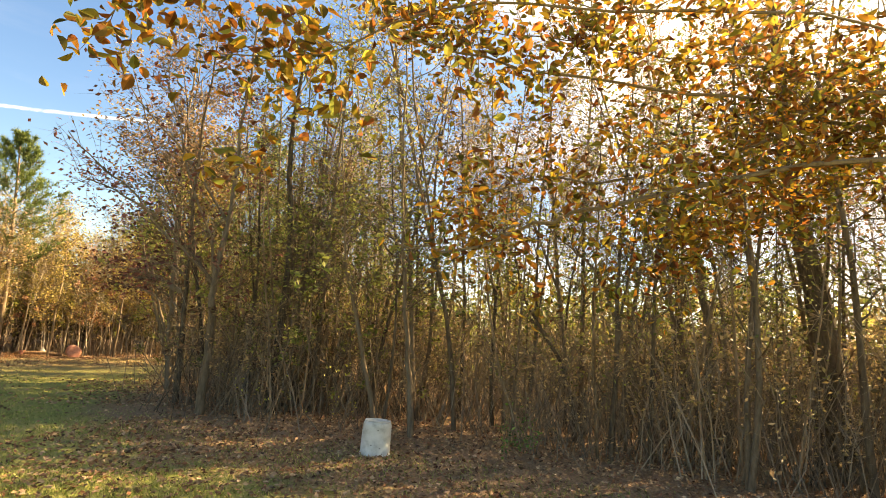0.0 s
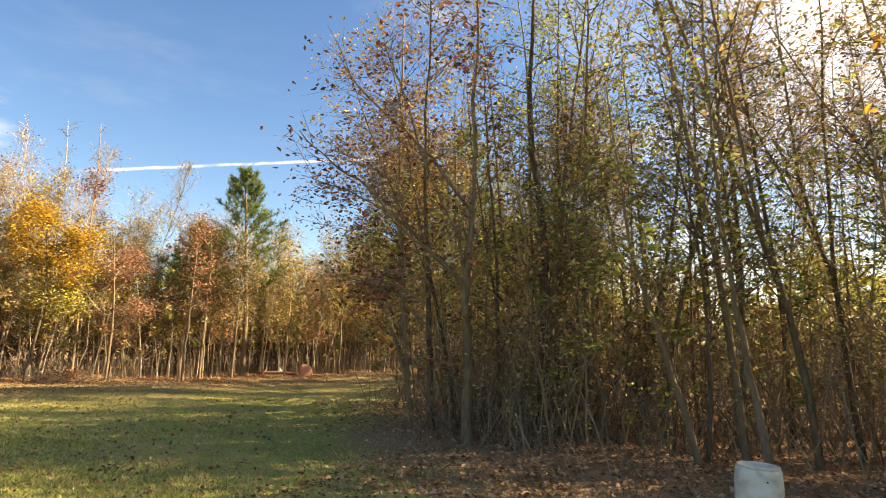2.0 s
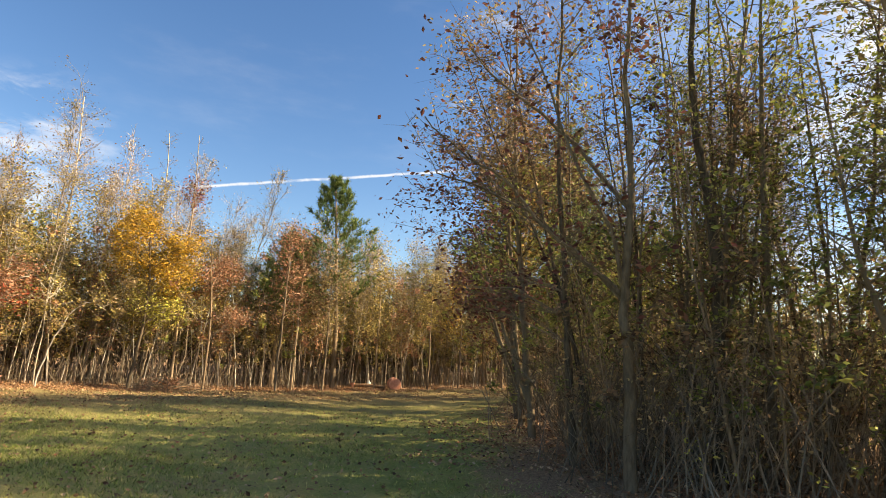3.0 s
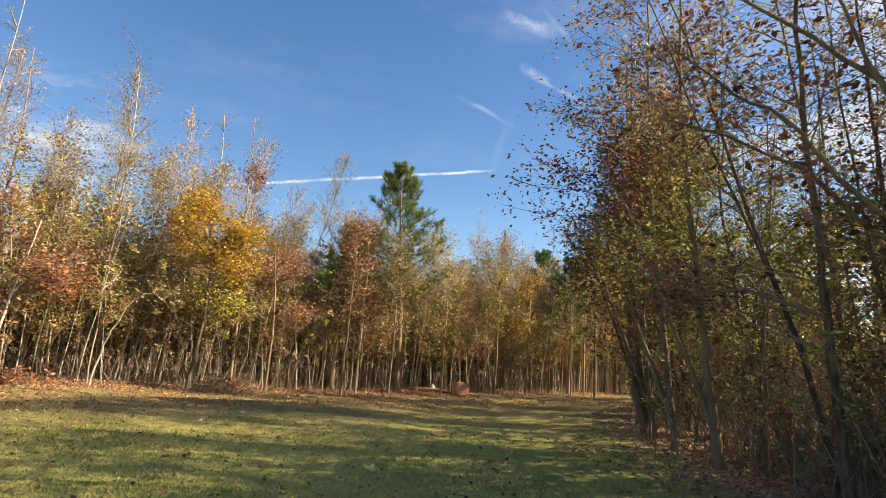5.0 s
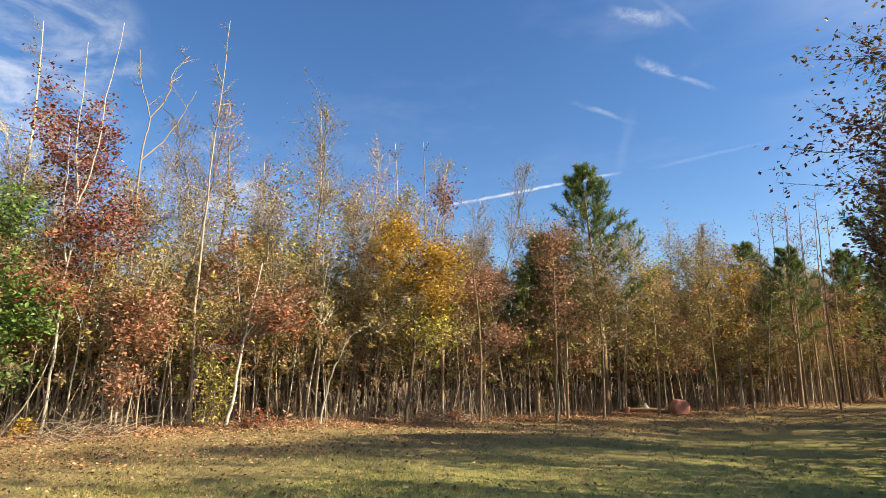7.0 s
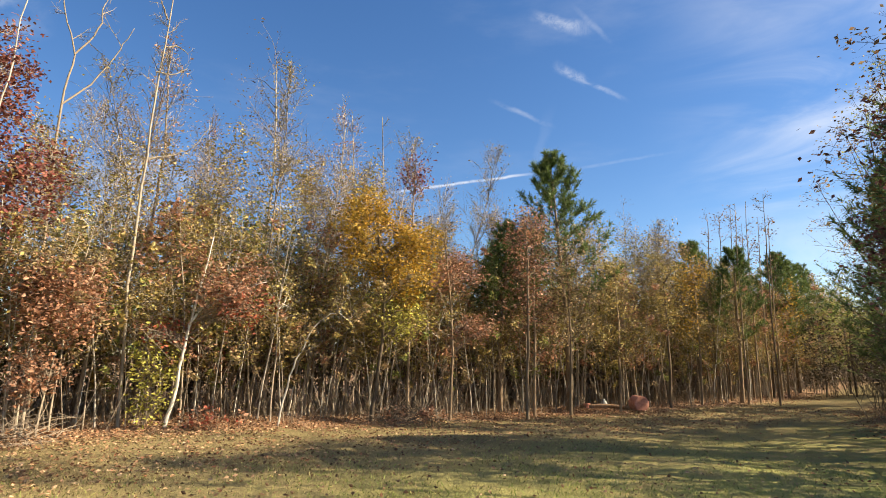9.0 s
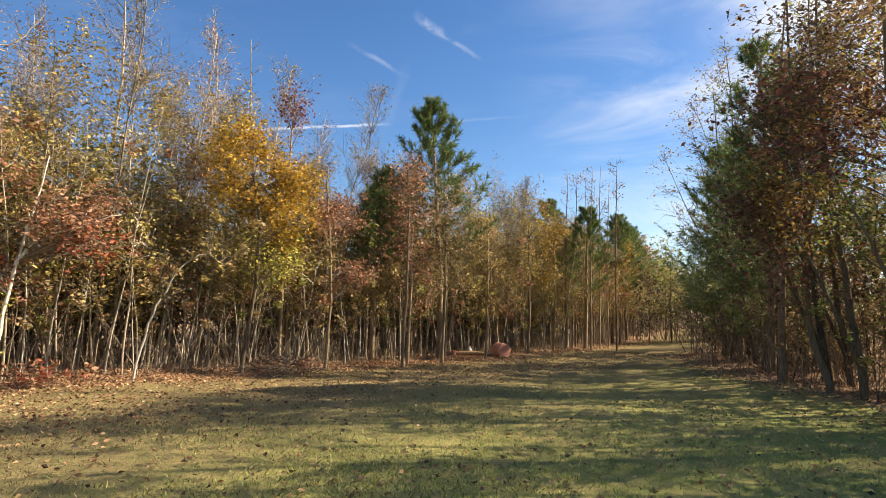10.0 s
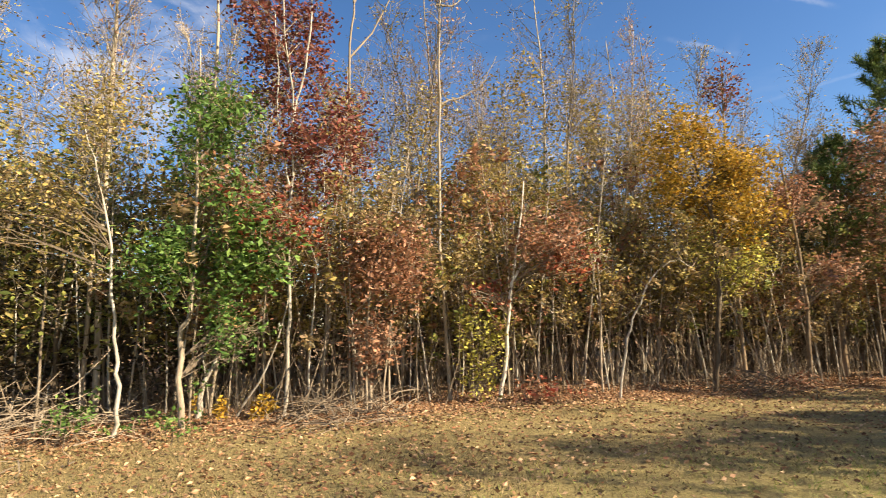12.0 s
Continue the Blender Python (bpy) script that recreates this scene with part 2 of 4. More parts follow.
class Shape:
    def __init__(self):
        self.v, self.f, self.n = [], [], 0

    def tube(self, pts, r0, r1, sides=5):
        pts = np.asarray(pts, float)
        k = len(pts)
        t = np.gradient(pts, axis=0)
        t /= np.linalg.norm(t, axis=1, keepdims=True) + 1e-9
        ref = np.array([0.31, 0.17, 0.93]) if abs(t[0, 2]) < 0.8 else np.array([0.95, 0.3, 0.05])
        a = np.cross(t, ref)
        a /= np.linalg.norm(a, axis=1, keepdims=True) + 1e-9
        b = np.cross(t, a)
        ang = np.arange(sides) * 2 * np.pi / sides
        r = np.linspace(r0, r1, k)[:, None, None]
        ring = pts[:, None] + r * (np.cos(ang)[None, :, None] * a[:, None] + np.sin(ang)[None, :, None] * b[:, None])
        self.v.append(ring.reshape(-1, 3))
        i, j = np.meshgrid(np.arange(k - 1), np.arange(sides), indexing="ij")
        j2 = (j + 1) % sides
        q = np.stack([i * sides + j, i * sides + j2, (i + 1) * sides + j2, (i + 1) * sides + j], -1).reshape(-1, 4) + self.n
        self.f += q.tolist()
        if sides > 3:
            self.f.append([self.n + (k - 1) * sides + s for s in range(sides)])
        self.n += k * sides

    def leaves(self, c, size, rng, width=0.55, flat=0.5, fold=0.25):
        """One folded four-cornered leaf at each place."""
        c = np.asarray(c, float)
        m = len(c)
        if not m:
            return
        a = rng.normal(size=(m, 3)) * [1, 1, flat]
        a /= np.linalg.norm(a, axis=1, keepdims=True)
        b = np.cross(a, rng.normal(size=(m, 3)) * [0.6, 0.6, 1])
        b /= np.linalg.norm(b, axis=1, keepdims=True)
        n = np.cross(a, b)
        s = (size * rng.uniform(0.6, 1.3, m))[:, None]
        q = np.stack([c - a * s * 0.5, c + b * s * width * 0.5 + n * s * fold * 0.3, c + a * s * 0.5, c - b * s * width * 0.5 + n * s * fold * 0.3], 1)
        self.v.append(q.reshape(-1, 3))
        self.f += (np.arange(4 * m).reshape(-1, 4) + self.n).tolist()
        self.n += 4 * m

    def spikes(self, base, way, length, width, rng):
        base, way = np.asarray(base, float), np.asarray(way, float)
        m = len(base)
        side = np.cross(way, rng.normal(size=(m, 3)))
        side /= np.linalg.norm(side, axis=1, keepdims=True) + 1e-9
        q = np.stack([base - side * width, base + side * width, base + way * length], 1)
        self.v.append(q.reshape(-1, 3))
        self.f += (np.arange(3 * m).reshape(-1, 3) + self.n).tolist()
        self.n += 3 * m

    def mesh(self, name, mat, smooth=False):
        me = bpy.data.meshes.new(name)
        v = np.concatenate(self.v) if self.v else np.zeros((0, 3))
        me.from_pydata(v.tolist(), [], self.f)
        me.materials.append(mat)
        if smooth:
            me.polygons.foreach_set("use_smooth", [True] * len(me.polygons))
        return me


def part(name, data, parent, label=""):
    o = new(name, data)
    o.parent = parent
    return tagged(o, label)


def wander(p, d, length, steps, rng, bend=0.12, rise=0.0):
    pts, d = [np.array(p, float)], np.array(d, float)
    d /= np.linalg.norm(d)
    for _ in range(steps):
        d = d + rng.normal(size=3) * bend + np.array([0, 0, rise])
        d /= np.linalg.norm(d)
        pts.append(pts[-1] + d * length / steps)
    return np.array(pts)


def along(pts, t):
    x = t * (len(pts) - 1)
    i = min(int(x), len(pts) - 2)
    return pts[i] + (pts[i + 1] - pts[i]) * (x - i), pts[i + 1] - pts[i]


def twigs(limb, wood, spots, rng, count, length, radius, rise=0.02, sub=2, start=0.15, bends=2):
    """Side twigs on one limb; fills the list of places where leaves sit."""
    for _ in range(count):
        p, d = along(limb, rng.uniform(start, 1.0))
        d = d / (np.linalg.norm(d) + 1e-9) + rng.normal(size=3) * 0.8
        tw = wander(p, d, length * rng.uniform(0.5, 1.2), bends, rng, 0.2, rise)
        wood.tube(tw, radius, radius * 0.35, 3)
        spots.append(tw[1:])
        for _ in range(sub):
            p2, d2 = along(tw, rng.uniform(0.2, 1))
            t2 = wander(p2, d2 / (np.linalg.norm(d2) + 1e-9) + rng.normal(size=3) * 0.8, length * rng.uniform(0.3, 0.6), 2, rng, 0.2, rise)
            wood.spikes(t2[:1], t2[-1:] - t2[:1], 1.0, radius * 0.8, rng)
            spots.append(t2)


def scatter(spots, n, spread, rng):
    if not spots or n == 0:
        return np.zeros((0, 3))
    p = np.concatenate(spots)
    return p[rng.integers(0, len(p), n)] + rng.normal(size=(n, 3)).clip(-1.7, 1.7) * spread


def tree_thing(name, kindname, trunk, wood, crown, bark, leaf, label, category, group, twig_bark=None):
    root = tagged(new(name), label, category, group)
    part("trunk", trunk.mesh(kindname + "_trunk", bark, True), root)
    tagged(part("branchwork", wood.mesh(kindname + "_branchwork", twig_bark or bark), root), kind="stuff")
    if crown.n:
        part("crown", crown.mesh(kindname + "_crown", leaf), root)
    return root


def broadleaf(seed, name, label, group, bark, leaf, h=5.0, r=0.05, lean=0.06, limbs=18, first=0.35, reach=1.2, leaves=900,
              size=0.075, rise=0.08, spread=0.10, twig=5, sides=6, forks=0, category="tree", slope=0.55, steps=5):
    rng = np.random.default_rng(seed)
    trunk, wood, crown, spots = Shape(), Shape(), Shape(), []
    d = np.array([rng.normal() * lean, rng.normal() * lean, 1.0])
    main = wander((0, 0, -0.05), d, h, 11, rng, 0.045, 0.02)
    trunk.tube(main, r, r * 0.16, sides)
    leaders = [main]
    for _ in range(forks):
        p, dd = along(main, rng.uniform(0.2, 0.5))
        s = wander(p, dd / np.linalg.norm(dd) + rng.normal(size=3) * [0.28, 0.28, 0.05], h * rng.uniform(0.45, 0.65), 8, rng, 0.06, 0.04)
        trunk.tube(s, r * 0.6, r * 0.12, sides)
        leaders.append(s)
    for i in range(limbs):
        m = leaders[i % len(leaders)]
        t = rng.uniform(first, 0.97)
        p, dd = along(m, t)
        az = rng.uniform(0, 2 * np.pi)
        out = np.array([np.cos(az), np.sin(az), slope * rng.uniform(0.4, 1.6)])
        ln = reach * (1.15 - 0.75 * (t - first) / (1 - first)) * rng.uniform(0.6, 1.25)
        lb = wander(p, out, ln, steps, rng, 0.15, rise)
        wood.tube(lb, max(0.006, r * 0.34 * (1.2 - t)), 0.003, 3)
        spots.append(lb[min(2, steps - 1):])
        twigs(lb, wood, spots, rng, twig, ln * 0.45, 0.004, rise * 0.5, bends=1)
    crown.leaves(scatter(spots, leaves, spread, rng), size, rng)
    return tree_thing(name, name, trunk, wood, crown, bark, leaf, label, category, group)


def pine(seed, label, h=8.0, r=0.09, first=0.35, reach=1.5, whorls=13, needle=0.17, group="pines", k_tuft=9, arms=5):
    rng = np.random.default_rng(seed)
    trunk, wood, crown = Shape(), Shape(), Shape()
    main = wander((0, 0, -0.05), (0.01, 0.01, 1), h, 12, rng, 0.02, 0.02)
    trunk.tube(main, r, 0.02, 7)
    bases, ways = [], []

    def tuft(p, d, k=k_tuft, ln=0.14):
        for _ in range(k):
            w = d * 0.9 + rng.normal(size=3) * 0.62
            bases.append(p - d * rng.uniform(0, ln))
            ways.append(w / np.linalg.norm(w))
    for i in range(whorls):
        t = first + (1 - first) * (i / (whorls - 0.4)) ** 0.9
        p, _ = along(main, min(t, 0.99))
        ln = reach * (1.05 - 0.86 * ((t - first) / (1 - first))) * (0.75 if i < 2 else 1)
        for k in range(5):
            if rng.random() < 0.14:
                continue
            az = 2 * np.pi * (k / 5 + rng.uniform(-0.09, 0.09)) + i * 1.3
            lb = wander(p, (np.cos(az), np.sin(az), 0.15 + 0.8 * t * t), ln * rng.uniform(0.7, 1.2), 6, rng, 0.07, 0.07)
            wood.tube(lb, 0.022 * (1.15 - t), 0.006, 3)
            tuft(lb[-1], (lb[-1] - lb[-2]) / np.linalg.norm(lb[-1] - lb[-2]))
            for s in range(arms):
                q, dd = along(lb, rng.uniform(0.3, 0.98))
                dd = dd / np.linalg.norm(dd) + rng.normal(size=3) * [0.55, 0.55, 0.25] + [0, 0, 0.25]
                tw = wander(q, dd, ln * rng.uniform(0.14, 0.34), 2, rng, 0.1, 0.12)
                wood.spikes(tw[:1], tw[-1:] - tw[:1], 1.0, 0.008, rng)
                e = (tw[-1] - tw[-2]) / np.linalg.norm(tw[-1] - tw[-2])
                tuft(tw[-1], e)
                tuft(tw[1], e, 9)
    tuft(main[-1], np.array([0, 0, 1.0]), 40, 0.3)
    crown.spikes(bases, ways, needle, 0.011, rng)
    return tree_thing("pine_tree", "pine", trunk, wood, crown, M_BROWN, L_NEEDLE, label, "pine tree", group)


def brush(seed, label, leaf, h=1.6, stems=34, leaves=160, spread=0.9, size=0.06, mat=None, category="shrub", group="undergrowth", name="shrub"):
    rng = np.random.default_rng(seed)
    wood, crown, spots = Shape(), Shape(), []
    for _ in range(stems):
        x, y = rng.normal(size=2) * spread * 0.5
        s = wander((x, y, -0.03), (rng.normal() * 0.3, rng.normal() * 0.3, 1), h * rng.uniform(0.35, 1.15), 3, rng, 0.18, -0.01)
        wood.tube(s, rng.uniform(0.004, 0.010), 0.003, 3)
        spots.append(s[2:])
        for _ in range(3):
            p, _d = along(s, rng.uniform(0.15, 0.9))
            w = rng.normal(size=3) * [0.5, 0.5, 0.35] + [0, 0, 0.25]
            wood.spikes([p], [w / np.linalg.norm(w)], h * rng.uniform(0.12, 0.35), 0.0035, rng)
    crown.leaves(scatter(spots, leaves, 0.05, rng), size, rng)
    root = tagged(new(name), label, category, group)
    tagged(part("twig_tangle", wood.mesh("twig_tangle", mat or M_TWIG), root), kind="stuff")
    part("foliage", crown.mesh("shrub_foliage", leaf), root)
    return root


class Stock:
    """A few models of one kind: the first use of each is the model itself, the rest are copies."""

    def __init__(self, models):
        self.models, self.used, self.k = models, set(), 0

    def put(self, x, y, turn=None, s=1.0, rng=None, z=0.0, tilt=0.0, sz=None):
        i = self.k % len(self.models)
        self.k += 1
        turn = rng.uniform(0, 360) if turn is None else turn
        m = pose(x, y, z, 0, 0, turn) @ pose(0, 0, 0, tilt) @ Matrix.Diagonal((s, s, sz or s, 1))
        if i in self.used:
            return copy_thing(self.models[i], m)
        self.used.add(i)
        self.models[i].matrix_basis = m
        return self.models[i]


# ---------------------------------------------------------------- plan
LEFT = [(-21, 1), (-19.6, 5), (-18.4, 8.2), (-17.9, 10.5), (-17.3, 12.6), (-16.6, 14.4), (-16.1, 17.0), (-15.2, 21.4), (-13.8, 24.8), (-12.2, 28.5), (-10.6, 34), (-9.6, 42), (-8.6, 52), (-6.5, 62)]
RIGHT = [(20, 8), (10, 9.6), (5.6, 11.0), (3.9, 11.8), (2.2, 12.5), (0.3, 13.3), (-1.9, 13.6), (-3.0, 15.8), (-3.9, 17.6), (-5.0, 19.8), (-5.9, 22.7), (-6.5, 26), (-6.4, 30), (-5.6, 38), (-4.6, 48), (-2.5, 58)]


@functools.cache
def measured(line):
    p = np.array(line, float)
    d = np.linalg.norm(np.diff(p, axis=0), axis=1)
    return p, d, np.concatenate([[0], np.cumsum(d)])


def edge_point(line, t):
    """A place on a line of the plan and the way across it, t from 0 to 1 by length."""
    p, d, c = measured(tuple(line))
    s = t * c[-1]
    i = min(int(np.searchsorted(c, s, side="right")) - 1, len(d) - 1)
    w = (p[i + 1] - p[i]) / d[i]
    return p[i] + w * (s - c[i]), np.array([-w[1], w[0]])


def edge_distance(line, x, y):
    p = np.array(line, float)
    best = np.full(np.shape(x), 1e9)
    for a, b in zip(p[:-1], p[1:]):
        d = b - a
        t = np.clip(((x - a[0]) * d[0] + (y - a[1]) * d[1]) / (d @ d), 0, 1)
        s = np.hypot(x - a[0] - t * d[0], y - a[1] - t * d[1])
        side = d[0] * (y - a[1]) - d[1] * (x - a[0])
        best = np.where(s < np.abs(best), np.where(side > 0, s, -s), best)
    return best


def wood_depth(x, y):
    """How far a place lies inside the woods on the left and on the right; below 0 in the open."""
    return edge_distance(LEFT, x, y), -edge_distance(RIGHT, x, y)


def height(x, y):
    l, r = wood_depth(x, y)
    w = 0.018 * np.sin(x * 0.9 + 1.3 * np.sin(y * 0.35)) + 0.015 * np.sin(y * 1.1 + x * 0.4)
    u, v = np.clip((y - 12.0) / 12.0, 0, 1), np.clip((-2.0 - x) / 8.0, 0, 1)
    return w + 0.03 * np.clip((l + 0.4) / 1.5, 0, 1) - 0.3 * u * u * (3 - 2 * u) * v


def build_ground():
    def ticks(lo, hi, step, far):
        a = np.arange(lo, hi, step)
        k = np.geomspace(1, far, 16)
        return np.concatenate([lo - k[::-1], a, hi + k])
    xs, ys = ticks(-24, 12, 0.35, 400), ticks(2, 45, 0.35, 400)
    x, y = np.meshgrid(xs, ys)
    x, y = x.ravel(), y.ravel()
    near = (np.abs(x) < 60) & (np.abs(y) < 90)
    z = np.where(near, height(x, y), 0.0)
    nx, ny = len(xs), len(ys)
    i, j = np.meshgrid(np.arange(nx - 1), np.arange(ny - 1))
    q = np.stack([j * nx + i, j * nx + i + 1, (j + 1) * nx + i + 1, (j + 1) * nx + i], -1).reshape(-1, 4)
    me = bpy.data.meshes.new("ground")
    me.from_pydata(np.stack([x, y, z], 1).tolist(), [], q.tolist())
    me.materials.append(M_GROUND)
    me.polygons.foreach_set("use_smooth", [True] * len(me.polygons))
    l, r = wood_depth(x, y)
    lit = np.maximum(np.clip((l + 1.6) / 2.0, 0, 1), np.clip((r + 2.4 + 2.0 * np.clip((x + 3.5) / 3.0, 0, 1)) / 3.0, 0, 1))
    dry = np.clip(1 - (np.abs(l + 2.5) - 1.5) / 5.5, 0, 1)
    col = me.color_attributes.new("litter", "FLOAT_COLOR", "POINT")
    col.data.foreach_set("color", np.stack([lit, dry, 0 * lit, 1 + 0 * lit], 1).ravel())
    tagged(new("ground", me), "mown autumn lawn with dry grass and leaf litter", "ground", kind="structure")


build_ground()
rng = np.random.default_rng(7)

# ---------------------------------------------------------------- stock of trees
ochre = Stock([broadleaf(10 + i, "young_tree", "slender pale-barked young tree with ochre leaves in the wood's edge", "young ochre trees", M_PALE, L_OCHRE,
                         h=4.5 + 0.5 * i, r=0.022 + 0.004 * i, limbs=26, first=0.30, reach=1.25, leaves=2100, size=0.068, spread=0.13, twig=5) for i in range(4)])
tan = Stock([broadleaf(20 + i, "young_tree", "slender grey-brown young tree with dry tan leaves in the wood's edge", "young tan trees", M_BROWN, L_TAN,
                       h=4.6 + 0.5 * i, r=0.026, limbs=24, first=0.28, reach=1.25, leaves=1900, size=0.068, spread=0.13, twig=5) for i in range(4)])
copper = Stock([broadleaf(30 + i, "young_oak", "young oak with copper-red leaves at the wood's edge", "copper oaks", M_PALE, L_COPPER,
                          h=3.6 + 0.5 * i, r=0.035, limbs=20, first=0.25, reach=0.95, leaves=1200, size=0.10) for i in range(3)])
bare = Stock([broadleaf(40 + i, "bare_tree", "tall thin pale tree, nearly bare, above the autumn wood", "tall thinned trees", M_PALE, L_DUN,
                        h=7.2 + 0.5 * i, r=0.034, limbs=30, first=0.4, reach=1.35, leaves=420, size=0.065, rise=0.12, twig=7, slope=1.1) for i in range(3)])
feather = Stock([broadleaf(45 + i, "tall_tree", "tall slim tree with feathery pale twigs and sparse pinkish leaves", "feathery tall trees", M_PALE, (L_TAN, L_COPPER, L_DUN, L_OCHRE)[i],
                           h=6.1 + 0.45 * i, r=0.032, limbs=44, first=0.36, reach=1.25, leaves=620, size=0.055, rise=0.16, twig=9, slope=1.5, spread=0.08) for i in range(4)])
pole = Stock([broadleaf(50 + i, "sapling", "pale sapling pole with few yellow leaves at the wood's edge", "sapling poles", M_WHITE if i % 2 else M_PALE, L_OCHRE,
                        h=2.6 + 0.4 * i, r=0.010 + 0.0028 * i, lean=0.10, limbs=8, first=0.4, reach=0.6, leaves=200, size=0.07, twig=2, sides=4, category="sapling") for i in range(5)])
thick = Stock([broadleaf(60 + i, "thicket_tree", "dark-stemmed thicket tree with sparse olive and brown leaves", "thicket trees", M_DARK, (L_OLIVE, L_DUN, L_OLIVE, L_TAN, L_OLIVE)[i],
                         h=6.6 + 0.45 * i, r=0.035 + 0.008 * (i % 3), lean=0.06, limbs=28, first=0.2, reach=1.2, leaves=950, size=0.07, twig=6, forks=i % 2, spread=0.12) for i in range(5)])
stem = Stock([broadleaf(70 + i, "sapling", "thin dark sapling stem with few leaves in the thicket", "thicket saplings", M_BROWN, L_OLIVE,
                        h=3.2 + 0.5 * i, r=0.016 + 0.003 * i, lean=0.12, limbs=10, first=0.2, reach=0.7, leaves=170, size=0.055, twig=3, sides=4, category="sapling") for i in range(5)])
fill = Stock([broadleaf(80 + i, "wood_tree", "brownish leafy tree standing deeper in the autumn wood", "trees deeper in the wood", M_BROWN, (L_TAN, L_OCHRE, L_OLIVE)[i % 3],
                        h=4.8 + 0.5 * i, r=0.05, limbs=18, first=0.2, reach=1.7, leaves=500, size=0.25, twig=1, steps=2, spread=0.28) for i in range(3)])
fill_d = Stock([broadleaf(85 + i, "wood_tree", "dusky brown leafy tree standing deeper in the thicket", "trees deeper in the thicket", M_DARK, (L_DUN, L_OLIVE, L_TAN)[i % 3],
                          h=5.0 + 0.5 * i, r=0.05, limbs=18, first=0.05, reach=1.6, leaves=600, size=0.21, twig=1, steps=2, spread=0.26) for i in range(3)])
# the L_DEEP model carries the interior's shade in its leaf colour
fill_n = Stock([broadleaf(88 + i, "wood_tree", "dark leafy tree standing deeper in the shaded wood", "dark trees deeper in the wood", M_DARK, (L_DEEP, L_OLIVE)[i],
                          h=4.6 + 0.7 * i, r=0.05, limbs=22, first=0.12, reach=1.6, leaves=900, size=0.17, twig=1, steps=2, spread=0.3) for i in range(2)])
brush_l = Stock([brush(90 + i, "tangle of dry pale twigs with tan leaves at the wood's foot", L_TAN, h=1.4, stems=26, leaves=150, size=0.06) for i in range(3)])
# bark and leaves chosen dark to paint the shade in the gaps between stems
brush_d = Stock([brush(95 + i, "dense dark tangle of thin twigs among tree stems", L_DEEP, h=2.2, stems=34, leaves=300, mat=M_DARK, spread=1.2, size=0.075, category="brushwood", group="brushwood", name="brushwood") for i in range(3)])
leafy = Stock([brush(120 + i, "clump of thin saplings clothed in dry autumn leaves", (L_OCHRE, L_TAN, L_COPPER, L_OCHRE, L_OLIVE)[i], h=3.3, stems=10, leaves=520, spread=1.1, size=0.085,
                     category="sapling clump", group="leafy sapling clumps", name="sapling_clump") for i in range(5)])
leafy_d = Stock([brush(126 + i, "clump of thin dark saplings with olive and brown leaves", (L_OLIVE, L_DUN)[i], h=3.0, stems=12, leaves=620, spread=1.0, size=0.07, mat=M_DARK,
                       category="sapling clump", group="dusky sapling clumps", name="sapling_clump") for i in range(2)])
brush_w = Stock([brush(98 + i, "tall warm-brown tangle of thin twigs with dry leaves", L_TAN, h=2.3, stems=38, leaves=260, mat=M_TWIG, spread=1.2, size=0.07, category="brushwood", group="brushwood", name="brushwood") for i in range(2)])
pines = Stock([pine(100 + i, "young pine with long green needles in upswept tufts", h=6.6 + 0.5 * i) for i in range(3)])


# ---------------------------------------------------------------- trees that stand out
def oak_leaves(shape, c, size, r):
    """Lobed leaves: two half blades each, folded on the rib."""
    c = np.asarray(c, float)
    m = len(c)
    a = r.normal(size=(m, 3)) * [1, 1, 0.8]
    a /= np.linalg.norm(a, axis=1, keepdims=True)
    b = np.cross(a, r.normal(size=(m, 3)) * [0.5, 0.5, 1])
    b /= np.linalg.norm(b, axis=1, keepdims=True)
    n = np.cross(a, b)
    s = (size * r.uniform(0.6, 1.25, m))[:, None]
    outline = [(-0.5, 0.0), (-0.22, 0.22), (0.05, 0.29), (0.3, 0.2), (0.5, 0.0)]
    k = len(outline)
    for side in (1, -1):
        q = np.stack([c + a * s * u + b * s * v * side + n * s * (v * 0.45 - 0.25 * u * u) for u, v in outline], 1)
        shape.v.append(q.reshape(-1, 3))
        idx = np.arange(k * m).reshape(-1, k) + shape.n
        shape.f += (idx if side > 0 else idx[:, ::-1]).tolist()
        shape.n += k * m


def smooth_path(pts, n=4):
    """Rounds a line through its points."""
    p = np.array(pts, float)
    e = np.vstack([2 * p[0] - p[1], p, 2 * p[-1] - p[-2]])
    out = []
    for i in range(1, len(e) - 2):
        for k in range(n):
            t = k / n
            out.append(0.5 * (2 * e[i] + (e[i + 1] - e[i - 1]) * t + (2 * e[i - 1] - 5 * e[i] + 4 * e[i + 1] - e[i + 2]) * t * t
                              + (3 * e[i] - e[i - 1] - 3 * e[i + 1] + e[i + 2]) * t ** 3))
    out.append(p[-1])
    return np.array(out)


